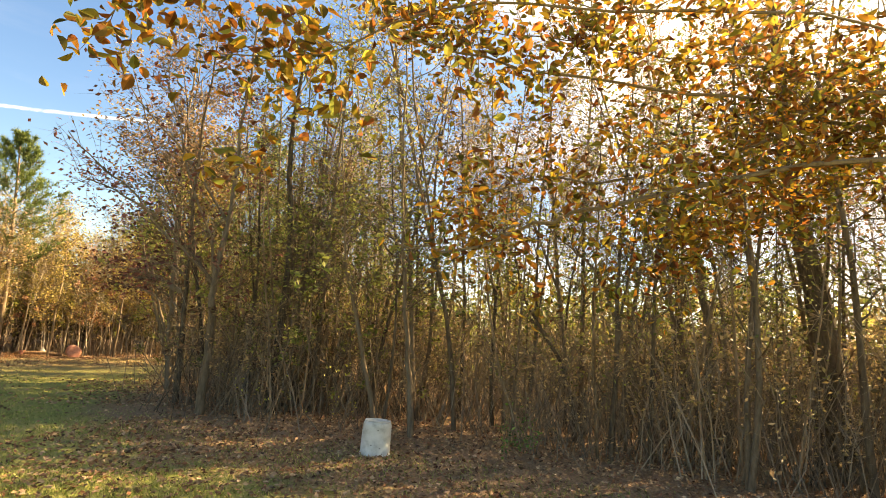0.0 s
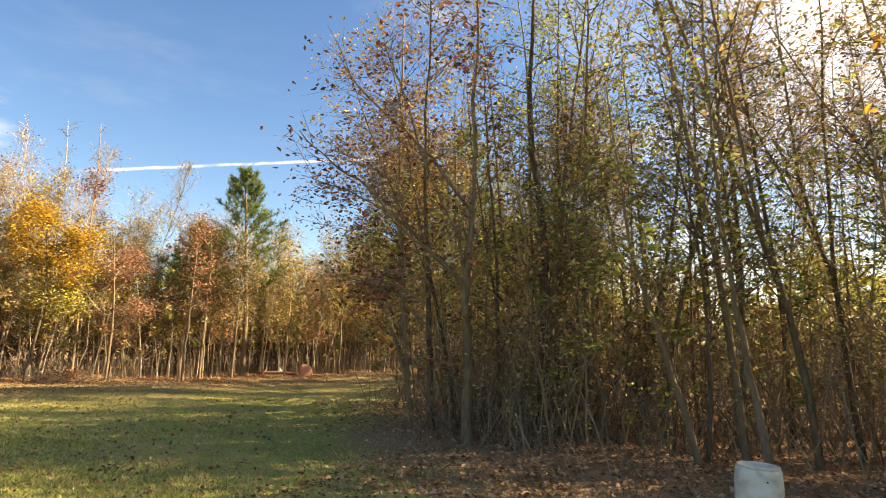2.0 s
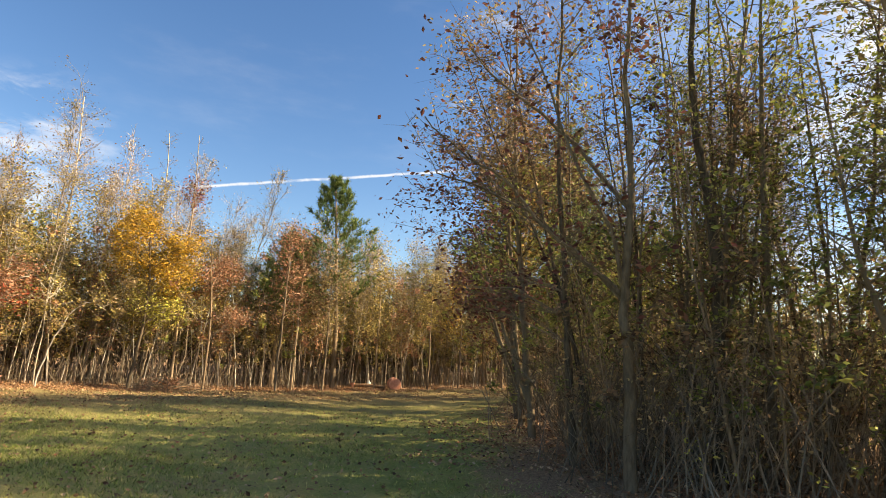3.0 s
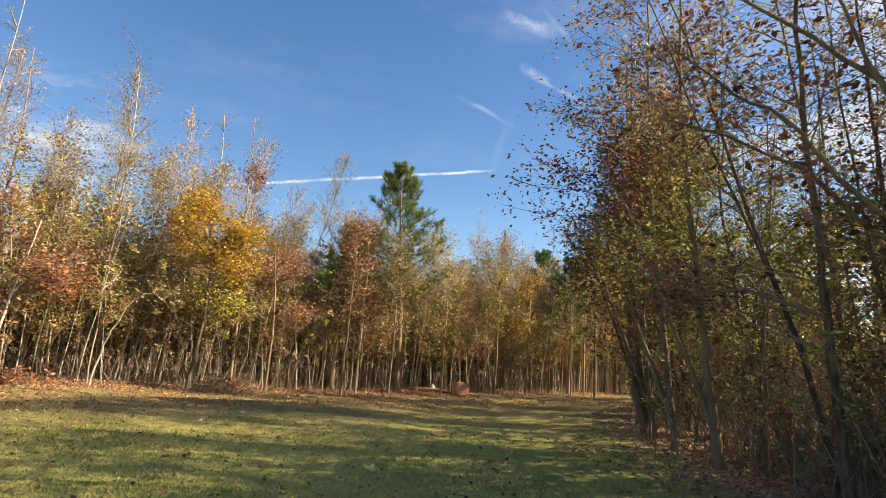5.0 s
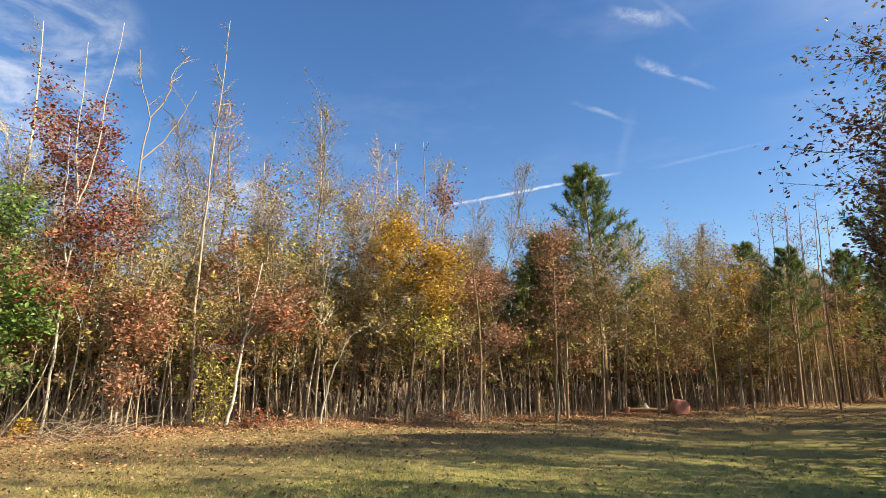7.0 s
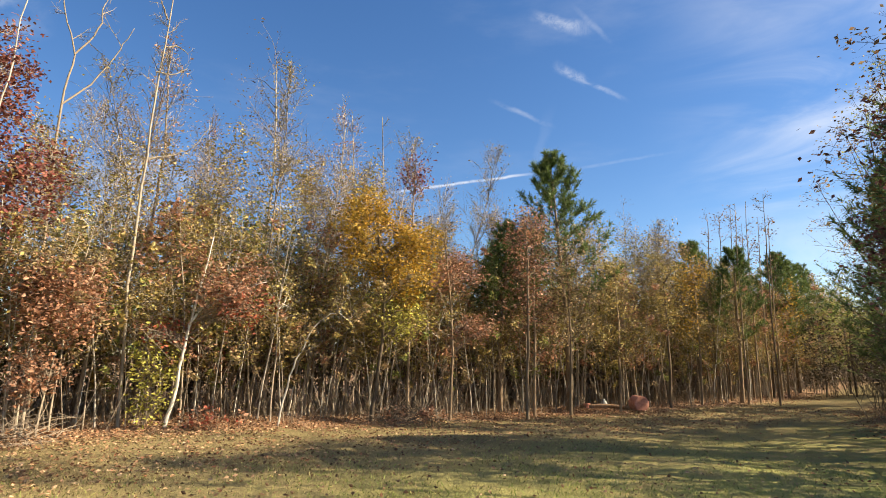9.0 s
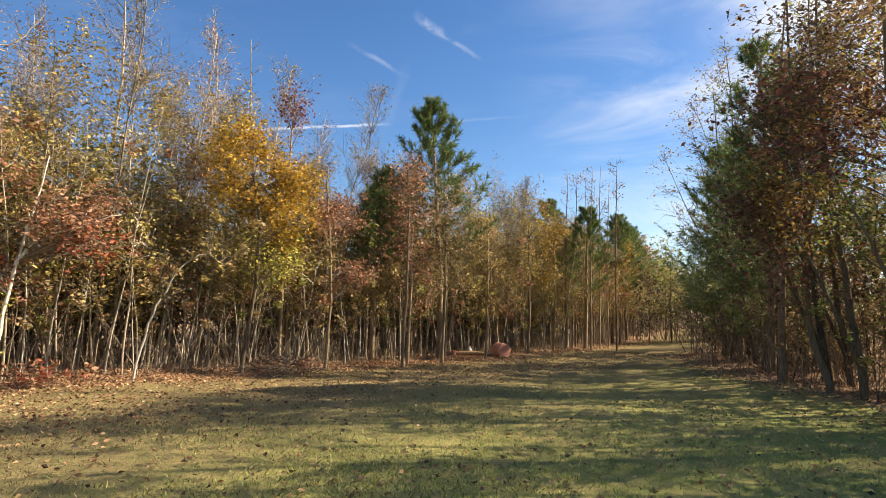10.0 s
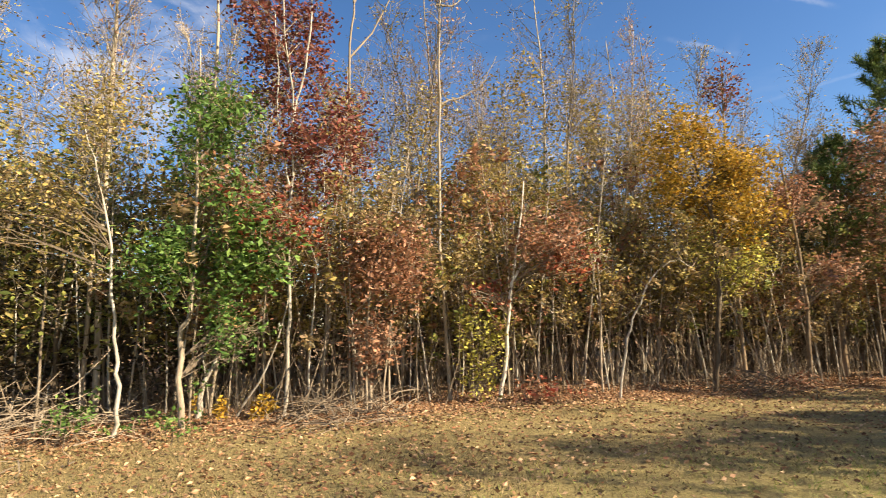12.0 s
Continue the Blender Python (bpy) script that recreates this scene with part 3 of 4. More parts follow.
def own_tree(seed, name, label, bark, trunks, r, limbs=(), crowns=(), twig=10, twig_len=0.5, oak=False, category="tree", group="", jitter=0.012,
             top=0.2, limb_r=0.02, main_limbs=9, side_limbs=0, reach=0.9, first=0.35, size=0.08, leaf=None, leaves=0, spread=0.1):
    """A tree of its own shape. trunks and limbs are lines of places; crowns are (leaf, centre, radii, count) tufts of foliage carried by added limbs."""
    r_ = np.random.default_rng(seed)
    trunks = [[(q[0], q[1], float(height(q[0], q[1])) if q[2] == 0.0 else q[2]) for q in t] for t in trunks]
    base = np.array(trunks[0][0], float)
    root = tagged(new(name), label, category, group)
    root.location = base
    trunk, wood, spots = Shape(), Shape(), []
    lines = []
    for k, t in enumerate(trunks):
        p = smooth_path(t) - base
        p[1:] += r_.normal(size=p[1:].shape) * jitter
        if k == 0:
            p = np.vstack([p[0] - [0, 0, 0.12], p])
        trunk.tube(p, r * (1 if k == 0 else 0.6), r * top, 8)
        lines.append(p)
    for n_l, li in enumerate(limbs):
        limb_rad = limb_r if n_l < main_limbs else limb_r * 0.45
        p = smooth_path(li) - base
        p[1:] += r_.normal(size=p[1:].shape) * jitter
        wood.tube(p, limb_rad, limb_rad * 0.25, 6)
        spots.append(p[len(p) // 4:])
        twigs(p, wood, spots, r_, twig, twig_len, 0.005, 0.02, 3, 0.12)
    for i in range(side_limbs):
        m = lines[i % len(lines)]
        t = r_.uniform(first, 0.98)
        p, d = along(m, t)
        az = r_.uniform(0, 2 * np.pi)
        lb = wander(p, (np.cos(az), np.sin(az), r_.uniform(0.3, 1.1)), reach * r_.uniform(0.5, 1.15) * (1.2 - 0.6 * t), 5, r_, 0.15, 0.06)
        wood.tube(lb, 0.011, 0.004, 3)
        spots.append(lb[2:])
        twigs(lb, wood, spots, r_, 6, reach * 0.4, 0.004, 0.02, 2)
    part("trunk", trunk.mesh(name + "_trunk", bark, True), root)
    if leaves:
        crown = Shape()
        c = scatter(spots, leaves, spread, r_)
        if oak:
            oak_leaves(crown, c, size, r_)
        else:
            crown.leaves(c, size, r_)
        part("crown", crown.mesh(name + "_crown", leaf), root)
    for lf, centre, radii, count, sz in crowns:
        crown, tips = Shape(), []
        cen, rad = np.array(centre, float) - base, np.array(radii, float)
        m = lines[0]
        for _ in range(18):
            u = r_.normal(size=3)
            e = cen + u / np.linalg.norm(u) * rad * r_.uniform(0.45, 1.0)
            p = m[np.argmin(np.abs(m[:, 2] - (e[2] - 0.45 * np.hypot(*(e - cen)[:2]) - 0.3)))]
            lb = np.array([p, p * 0.55 + e * 0.45 + [0, 0, 0.12], p * 0.2 + e * 0.8, e]) + r_.normal(size=(4, 3)) * 0.03
            lb[0] = p
            wood.tube(lb, 0.008, 0.004, 3)
            sp = []
            twigs(lb, wood, sp, r_, 9, 0.4 * float(rad.mean()), 0.004, 0.02, 2, 0.4)
            tips += sp
        crown.leaves(scatter(tips, int(count * 1.5), 0.13, r_), sz, r_)
        part("crown", crown.mesh(name + "_crown", lf), root)
    tagged(part("branchwork", wood.mesh(name + "_branchwork", M_TWIG if bark in (M_PALE, M_WHITE) and not limbs else bark), root), kind="stuff")
    return root


own_tree(201, "oak_tree", "oak with low spreading limbs and orange-yellow leaves over the lawn's edge", M_DARK,
         [[(7.5, 9.3, 0.0), (7.42, 9.32, 1.6), (7.35, 9.3, 3.1), (7.5, 9.4, 4.8), (7.4, 9.5, 6.6)]], 0.17,
         [[(7.36, 9.3, 3.0), (6.7, 9.2, 3.45), (6.29, 9.16, 3.6), (5.99, 9.24, 3.32), (5.61, 9.24, 3.28), (5.13, 9.09, 3.38), (4.08, 8.81, 3.34), (3.05, 8.43, 3.29), (2.24, 8.02, 3.28)],
          [(7.38, 9.3, 2.6), (6.6, 9.1, 3.2), (5.84, 9.01, 3.47), (5.36, 9.25, 3.3), (5.18, 9.39, 3.18), (4.5, 9.61, 2.98), (3.86, 9.8, 2.88), (3.35, 9.86, 2.91), (2.88, 9.91, 2.78)],
          [(7.4, 9.3, 2.3), (6.2, 9.0, 2.9), (4.87, 8.89, 2.73), (3.73, 8.83, 2.4), (3.1, 8.82, 2.19), (2.7, 8.78, 2.02), (2.23, 8.77, 2.04)],
          [(7.36, 9.3, 3.3), (5.5, 8.5, 3.7), (3.62, 7.86, 3.37), (2.64, 7.55, 3.19), (2.08, 7.42, 2.85), (1.78, 7.27, 2.7)],
          [(7.36, 9.3, 3.6), (5.2, 8.3, 4.4), (3.3, 7.6, 4.3), (2.4, 7.3, 3.9), (1.7, 7.0, 3.52), (1.35, 6.85, 3.26), (1.15, 6.8, 3.12)],
          [(7.36, 9.3, 3.4), (5.6, 9.6, 3.9), (4.4, 9.4, 3.9), (3.2, 8.9, 3.8), (2.2, 8.6, 3.7)],
          [(7.4, 9.3, 2.8), (6.2, 9.9, 3.0), (5.2, 9.7, 2.6), (4.4, 9.5, 2.35)]],
         twig=24, twig_len=0.62, oak=True, main_limbs=3, limb_r=0.026, leaf=L_ORANGE, leaves=9000, size=0.08, spread=0.10, group="oaks at the lawn")
own_tree(202, "oak_tree", "dark-trunked oak with sparse red-orange leaves inside the thicket", M_DARK,
         [[(7.45, 12.5, 0.0), (7.28, 12.55, 1.72), (7.08, 12.55, 2.91), (6.87, 12.45, 3.74), (6.69, 12.29, 4.43), (6.55, 12.0, 5.21), (6.26, 11.7, 6.25)]], 0.19,
         side_limbs=26, reach=1.7, first=0.3, leaf=L_COPPER, leaves=1600, size=0.09, spread=0.12, group="oaks at the lawn")
# stems of the thicket that stand out
for k, (line, rr) in enumerate((
        ([(5.6, 13.9, 0), (5.1, 13.95, 1.41), (4.64, 13.97, 2.55), (4.17, 13.98, 2.99), (3.69, 13.94, 3.43)], 0.045),
        ([(4.3, 13.6, 0), (4.2, 13.59, 0.67), (3.97, 13.64, 1.24), (3.46, 13.66, 2.08), (3.3, 13.59, 2.69), (3.15, 13.38, 3.73)], 0.045),
        ([(6.1, 13.2, 0), (6.02, 13.16, 1.64), (5.9, 13.1, 2.69), (5.8, 12.99, 3.41), (5.71, 12.84, 5.2)], 0.08),
        ([(1.93, 12.7, 0), (1.8, 12.81, 1.03), (1.65, 12.74, 2.31), (1.57, 12.55, 3.27), (1.51, 12.15, 5.6)], 0.05),
        ([(1.3, 13.3, 0), (0.88, 13.25, 1.63), (0.68, 13.14, 2.39), (0.46, 12.95, 4.5)], 0.045),
        ([(-0.6, 14.0, 0), (-0.55, 14.0, 2.5), (-0.7, 13.9, 4.5), (-0.6, 13.8, 6.8)], 0.09),
        ([(-0.1, 14.6, 0), (-0.05, 14.5, 2.5), (0.0, 14.4, 4.5), (0.1, 14.3, 6.5)], 0.06))):
    own_tree(210 + k, "thicket_tree", "dark crooked thicket tree with thin olive foliage above brush", M_DARK, [line], rr,
             side_limbs=16, reach=1.1, first=0.4, leaf=L_OLIVE, leaves=650, size=0.075, group="crooked thicket trees")
# corner trees of the thicket, with limbs reaching over the lawn
own_tree(220, "corner_tree", "dark knotted corner tree with bare limbs and plum-brown leaves", M_DARK,
         [[(-1.35, 13.15, 0.0), (-1.36, 13.15, 1.2), (-1.4, 13.15, 2.0), (-1.3, 13.2, 3.2), (-1.35, 13.3, 4.6), (-1.3, 13.3, 6.6)]], 0.075,
         [[(-1.4, 13.15, 2.0), (-1.76, 12.98, 2.36), (-2.24, 12.69, 2.83), (-2.56, 12.5, 3.28), (-3.01, 12.3, 3.6), (-3.4, 12.1, 4.0)],
          [(-1.4, 13.15, 1.95), (-1.96, 13.31, 2.5), (-2.45, 13.0, 3.0), (-3.0, 12.8, 3.3), (-3.53, 12.6, 3.5)],
          [(-1.4, 13.15, 2.05), (-1.5, 13.02, 2.7), (-1.9, 12.9, 3.6), (-2.2, 12.8, 4.6), (-2.5, 12.7, 5.4)],
          [(-1.35, 13.2, 3.0), (-2.1, 13.1, 4.0), (-2.9, 13.0, 4.8), (-3.3, 12.9, 5.3)]],
         twig=22, twig_len=0.75, limb_r=0.028, side_limbs=16, reach=1.1, leaf=L_PLUM, leaves=1300, size=0.085, spread=0.12)
own_tree(221, "corner_tree", "slim dark corner tree with thin brown leaves at the thicket", M_DARK,
         [[(-2.2, 13.95, 0.0), (-2.28, 14.0, 1.2), (-2.34, 14.0, 2.46), (-2.42, 14.0, 3.95), (-2.4, 14.0, 5.74), (-2.38, 14.0, 7.2)]], 0.055,
         side_limbs=26, reach=1.5, first=0.3, leaf=L_DUN, leaves=1300, size=0.08, spread=0.12,
         crowns=[(L_PLUM, (-3.8, 14.6, 2.3), (0.8, 0.8, 0.35), 420, 0.09)])
own_tree(222, "corner_tree", "leaning dark tree with plum-brown foliage over the lane", M_DARK,
         [[(-5.2, 19.3, 0.0), (-5.5, 19.3, 1.3), (-5.4, 19.4, 3.0), (-5.0, 19.5, 4.8), (-4.8, 19.5, 6.6)]], 0.07,
         side_limbs=24, reach=1.6, first=0.25, leaf=L_PLUM, leaves=2000, size=0.09, spread=0.14)
for k, (base, crowns) in enumerate((
        ((-4.3, 17.4), [(L_PLUM, (-5.9, 17.3, 4.3), (1.5, 1.4, 0.9), 1000, 0.09), (L_DUN, (-5.1, 17.2, 5.6), (1.4, 1.4, 1.1), 850, 0.09), (L_DUN, (-4.8, 17.3, 7.5), (1.3, 1.3, 1.1), 1000, 0.085), (L_OLIVE, (-5.0, 17.4, 3.2), (1.2, 1.2, 0.9), 700, 0.09)]),
        ((-5.2, 19.4), [(L_PLUM, (-6.4, 19.2, 3.2), (0.9, 1.2, 0.7), 900, 0.095), (L_DUN, (-5.7, 19.3, 4.9), (1.2, 1.4, 1.1), 1000, 0.095), (L_OLIVE, (-5.1, 19.3, 6.2), (1.1, 1.2, 0.9), 700, 0.09)]),
        ((-4.9, 18.6), [(L_BRONZE, (-5.5, 19.0, 3.9), (1.2, 1.3, 1.5), 2000, 0.085), (L_BRONZE, (-4.8, 18.2, 5.6), (1.1, 1.2, 1.2), 1200, 0.085)]),
        ((-3.5, 15.9), [(L_DUN, (-4.0, 15.6, 5.2), (1.3, 1.3, 1.1), 800, 0.09), (L_OLIVE, (-3.7, 15.8, 3.6), (1.1, 1.1, 0.9), 600, 0.085)]),
        ((-4.6, 20.6), [(L_OCHRE, (-4.9, 20.4, 3.2), (1.2, 1.2, 1.2), 1100, 0.10), (L_DUN, (-4.6, 20.5, 5.6), (1.2, 1.2, 0.9), 1000, 0.10)]))):
    bx, by = base
    own_tree(225 + k, "flank_tree", "broad dusky tree with brown and olive leaves beside the lane", M_DARK,
             [[(bx, by, 0.0), (bx - 0.15, by, 1.6), (bx - 0.3, by, 3.4), (bx - 0.4, by, 5.2), (bx - 0.4, by, 8.0)],
              [(bx - 0.05, by, 0.5), (bx - 0.6, by - 0.1, 2.0), (bx - 1.2, by, 3.6)]], 0.07, crowns=crowns, side_limbs=10, reach=1.3, group="flank trees")

pine_a = pine(301, "tall young pine rising above the autumn wood", h=8.0, r=0.11, first=0.40, reach=2.2, whorls=16, needle=0.20, k_tuft=16, arms=9)
pine_a.matrix_basis = pose(-14.5, 23.6, -0.3, 0, 0, 20)
pine_b = pine(302, "dark young pine leaning over the lane", h=8.4, r=0.10, first=0.18, reach=2.6, whorls=16, needle=0.22, k_tuft=15, arms=8)
pine_b.matrix_basis = pose(-5.6, 23.0, 0, 0, 4, 70)
for k, (x, y, ss) in enumerate(((-6.0, 25.8, 0.8), (-6.2, 29.0, 0.85), (-11.2, 31.5, 0.72), (-10.6, 36.5, 0.78), (-15.9, 21.9, 0.70), (-16.8, 23.6, 0.72), (-10.2, 40.0, 0.8), (-9.9, 45.0, 0.85), (-5.9, 33, 0.8), (-13.0, 33.0, 0.8), (-5.7, 20.9, 0.78))):
    copy_thing((pine_a, pine_b)[k in (0, 1, 8)], pose(x, y, float(height(x, y)), 0, 0, 47 * k) @ Matrix.Diagonal((ss * 1.1, ss * 1.1, ss, 1)))

own_tree(231, "young_tree", "thin pale tree with bent trunk and ochre foliage", M_WHITE,
         [[(-18.38, 7.32, 0.0), (-18.30, 7.36, 0.65), (-18.38, 7.31, 1.23), (-18.39, 7.21, 2.38), (-18.39, 7.08, 3.18), (-18.4, 6.87, 3.91)]], 0.032,
         crowns=[(L_OCHRE, (-18.4, 6.4, 3.9), (0.9, 1.5, 1.2), 2200, 0.062), (L_TAN, (-18.7, 5.6, 2.9), (0.8, 1.1, 0.8), 1300, 0.062)])
own_tree(232, "green_tree", "pale-trunked tree still in fresh green leaf", M_PALE,
         [[(-18.29, 8.09, 0.0), (-18.29, 8.05, 1.19), (-18.28, 8.17, 1.6), (-18.27, 8.19, 2.72), (-18.27, 8.2, 3.93), (-18.27, 8.22, 5.3)]], 0.046,
         crowns=[(L_GREEN, (-18.2, 8.5, 2.4), (0.8, 1.1, 0.75), 2300, 0.10), (L_GREEN, (-18.3, 8.3, 3.9), (0.6, 0.8, 1.1), 1500, 0.09),
                 (L_GREEN, (-18.2, 8.9, 1.25), (0.3, 0.5, 0.25), 240, 0.09)])
own_tree(233, "young_tree", "short pale crooked trunk below green foliage", M_WHITE,
         [[(-18.9, 8.41, 0.0), (-18.89, 8.47, 0.53), (-18.83, 8.72, 1.16), (-18.82, 8.78, 2.3)]], 0.05, side_limbs=8, reach=0.6, leaf=L_GREEN, leaves=260, size=0.09)
own_tree(234, "red_tree", "tall forked pale tree with crimson-brown leaves", M_WHITE,
         [[(-18.25, 9.44, 0.0), (-18.2, 9.5, 1.13), (-18.23, 9.5, 2.55), (-18.21, 9.56, 4.58), (-18.25, 9.44, 5.86), (-18.27, 9.39, 8.3)],
          [(-18.21, 9.56, 4.5), (-18.14, 9.76, 5.61), (-18.1, 9.84, 7.06), (-18.0, 10.0, 8.9)],
          [(-18.22, 9.5, 3.4), (-18.3, 9.36, 4.4), (-18.3, 9.3, 6.2)],
          [(-18.7, 8.9, 0.0), (-18.4, 9.2, 0.7), (-18.24, 9.45, 1.5), (-18.22, 9.5, 2.2)]], 0.032,
         crowns=[(L_CRIMSON, (-18.3, 10.0, 4.3), (0.7, 0.9, 1.5), 2600, 0.085), (L_CRIMSON, (-18.5, 9.3, 6.4), (0.8, 1.1, 1.1), 1900, 0.085),
                 (L_RED, (-18.0, 9.2, 2.7), (0.5, 0.9, 0.4), 420, 0.09), (L_COPPER, (-18.2, 8.9, 3.2), (0.5, 0.8, 0.4), 500, 0.09)])
own_tree(235, "young_oak", "many-stemmed young oak with coppery leaves to the ground", M_PALE,
         [[(-17.84, 10.6, 0.0), (-17.85, 10.58, 1.43), (-17.76, 10.75, 2.38), (-17.63, 10.99, 3.3)],
          [(-17.9, 10.4, 0.0), (-17.95, 10.35, 1.2), (-18.0, 10.2, 2.6)], [(-17.8, 10.8, 0.0), (-17.7, 10.9, 1.3), (-17.6, 11.3, 2.8)],
          [(-17.75, 10.5, 0.0), (-17.7, 10.5, 1.0), (-17.5, 10.5, 2.2)]], 0.03,
         crowns=[(L_COPPER, (-17.7, 10.9, 2.2), (0.7, 0.85, 0.8), 2000, 0.09), (L_COPPER, (-17.7, 10.7, 1.1), (0.4, 0.5, 0.5), 450, 0.09),
                 (L_TAN, (-17.8, 10.9, 3.1), (0.6, 0.8, 0.5), 600, 0.08)])
own_tree(236, "yellow_shrub", "slim young tree clothed in lemon-yellow leaves", M_PALE,
         [[(-17.5, 12.35, 0.0), (-17.47, 12.4, 1.0), (-17.42, 12.45, 1.95)]], 0.022,
         crowns=[(L_YELLOW, (-17.44, 12.4, 1.35), (0.36, 0.5, 0.6), 480, 0.08), (L_YELLOW, (-17.46, 12.38, 0.5), (0.25, 0.36, 0.4), 230, 0.075)])
own_tree(237, "arched_tree", "pale leaning tree arching over with red leaves", M_WHITE,
         [[(-17.27, 12.63, 0.0), (-17.18, 12.74, 0.82), (-17.09, 12.84, 1.9), (-16.9, 13.06, 2.25), (-16.54, 13.42, 2.5), (-16.13, 13.8, 2.75)],
          [(-17.09, 12.84, 1.85), (-17.0, 12.95, 2.7), (-16.95, 13.1, 3.6)]], 0.038,
         crowns=[(L_COPPER, (-16.7, 13.5, 2.75), (0.5, 0.85, 0.5), 950, 0.09), (L_RED, (-16.4, 13.8, 2.3), (0.35, 0.5, 0.25), 240, 0.09),
                 (L_RED, (-17.3, 12.4, 1.75), (0.3, 0.35, 0.15), 110, 0.085)])
own_tree(238, "arched_tree", "thin pale sapling bent over in a low arch", M_WHITE,
         [[(-16.31, 14.39, 0.0), (-16.18, 14.5, 0.93), (-16.0, 14.65, 1.5), (-15.72, 14.84, 2.05), (-15.5, 15.1, 2.2), (-15.4, 15.4, 2.0)]], 0.024,
         side_limbs=8, reach=0.5, leaf=L_OCHRE, leaves=240, size=0.075)
own_tree(239, "golden_tree", "dark-trunked tree with a dense golden-orange crown", M_DARK,
         [[(-15.98, 16.63, 0.0), (-15.85, 16.71, 1.25), (-15.8, 16.73, 2.92), (-16.1, 16.8, 4.3), (-16.3, 16.9, 5.1)]], 0.055,
         crowns=[(L_GOLD, (-16.2, 16.8, 4.4), (0.95, 1.2, 0.85), 3000, 0.085), (L_GOLD, (-15.8, 17.7, 4.0), (0.75, 0.8, 0.6), 1500, 0.085),
                 (L_GOLD, (-15.7, 17.5, 3.2), (0.8, 1.0, 0.65), 1900, 0.085), (L_YELLOW, (-15.8, 17.1, 2.3), (0.7, 0.85, 0.55), 900, 0.08)])
own_tree(240, "young_oak", "young tree with pinkish-brown dry leaves", M_BROWN,
         [[(-15.2, 18.5, 0.0), (-15.1, 18.45, 1.9), (-15.2, 18.3, 3.9), (-15.2, 18.3, 4.6)]], 0.045,
         crowns=[(L_COPPER, (-15.2, 18.7, 3.4), (0.7, 0.95, 0.7), 1500, 0.075), (L_COPPER, (-14.8, 19.2, 2.1), (0.5, 0.6, 0.22), 500, 0.08)])
own_tree(241, "young_oak", "slender young tree with sparse red leaves at the top", M_BROWN,
         [[(-16.2, 18.1, 0.0), (-16.2, 18.1, 3.0), (-16.15, 18.1, 5.0), (-16.1, 18.1, 6.7)]], 0.045,
         crowns=[(L_CRIMSON, (-16.1, 18.1, 6.2), (0.4, 0.5, 0.5), 260, 0.085)], side_limbs=12, reach=0.9, leaf=L_DUN, leaves=260)
for k, (x, y, hh, lf) in enumerate(((-14.2, 20.5, 5.2, L_COPPER), (-14.6, 21.6, 5.0, L_DUN), (-13.9, 22.4, 4.6, L_TAN), (-13.3, 24.6, 4.2, L_OCHRE), (-12.6, 27.3, 4.4, L_OCHRE), (-12.0, 28.9, 4.6, L_GOLD), (-10.6, 34.8, 4.0, L_COPPER), (-10.2, 36.0, 4.2, L_GOLD))):
    own_tree(242 + k, "young_tree", "young tree in dry autumn leaf along the wood's edge", (M_DARK, M_BROWN)[k % 2],
             [[(x, y, 0.0), (x + 0.05, y, hh * 0.4), (x, y + 0.1, hh * 0.75), (x, y, hh)]], 0.05,
             side_limbs=24, reach=1.1, first=0.32, leaf=lf, leaves=1500, size=0.09, spread=0.13, group="edge trees in leaf")
# bare snags above the wood
own_tree(251, "snag", "tall dead pale tree with broken side limbs", M_PALE,
         [[(-17.9, 12.1, 0.0), (-17.95, 12.05, 2.6), (-17.95, 12.1, 5.2), (-17.9, 12.2, 7.6), (-17.88, 12.3, 9.9)]], 0.036,
         [[(-17.95, 12.1, 5.1), (-17.9, 12.5, 5.3), (-17.8, 12.95, 5.6), (-17.7, 13.25, 6.2)], [(-17.95, 12.1, 7.0), (-17.9, 12.4, 7.05), (-17.9, 12.7, 7.3)],
          [(-17.9, 12.2, 7.6), (-17.9, 12.5, 7.7), (-17.9, 12.7, 7.65)], [(-17.9, 12.2, 8.2), (-17.85, 12.0, 8.6)]],
         twig=4, twig_len=0.4, limb_r=0.022, side_limbs=12, reach=0.6, first=0.55)
own_tree(252, "snag", "dead grey tree with a forked crooked top", M_TWIG,
         [[(-18.9, 11.0, 0.0), (-18.95, 10.9, 3.2), (-18.97, 10.85, 6.0), (-18.95, 10.95, 7.2), (-19.0, 10.7, 8.0), (-19.02, 10.6, 8.9)],
          [(-18.95, 10.95, 7.2), (-18.9, 11.3, 7.9), (-18.9, 11.35, 8.5), (-18.85, 11.7, 9.1)], [(-18.97, 10.85, 6.1), (-18.9, 11.3, 6.7), (-18.8, 11.7, 7.6), (-18.75, 11.9, 8.2)]], 0.032,
         side_limbs=8, reach=0.8, first=0.5)
for k, (x, y, hh) in enumerate(((-20.0, 19.4, 9.2), (-19.6, 20.4, 9.4), (-19.2, 15.8, 9.0), (-20.3, 8.8, 9.5), (-20.0, 7.2, 8.6), (-20.5, 13.5, 9.0))):
    own_tree(255 + k, "bare_tree", "tall slim almost leafless tree behind the wood's edge", M_PALE,
             [[(x, y, 0.0), (x, y, hh * 0.4), (x + 0.1, y + 0.05, hh * 0.7), (x, y, hh)]], 0.055,
             side_limbs=14 + 16 * (k == 2), reach=0.7 + 0.9 * (k == 2), first=0.5, leaf=L_DUN, leaves=60 + 540 * (k == 2), size=0.07, group="bare trees")
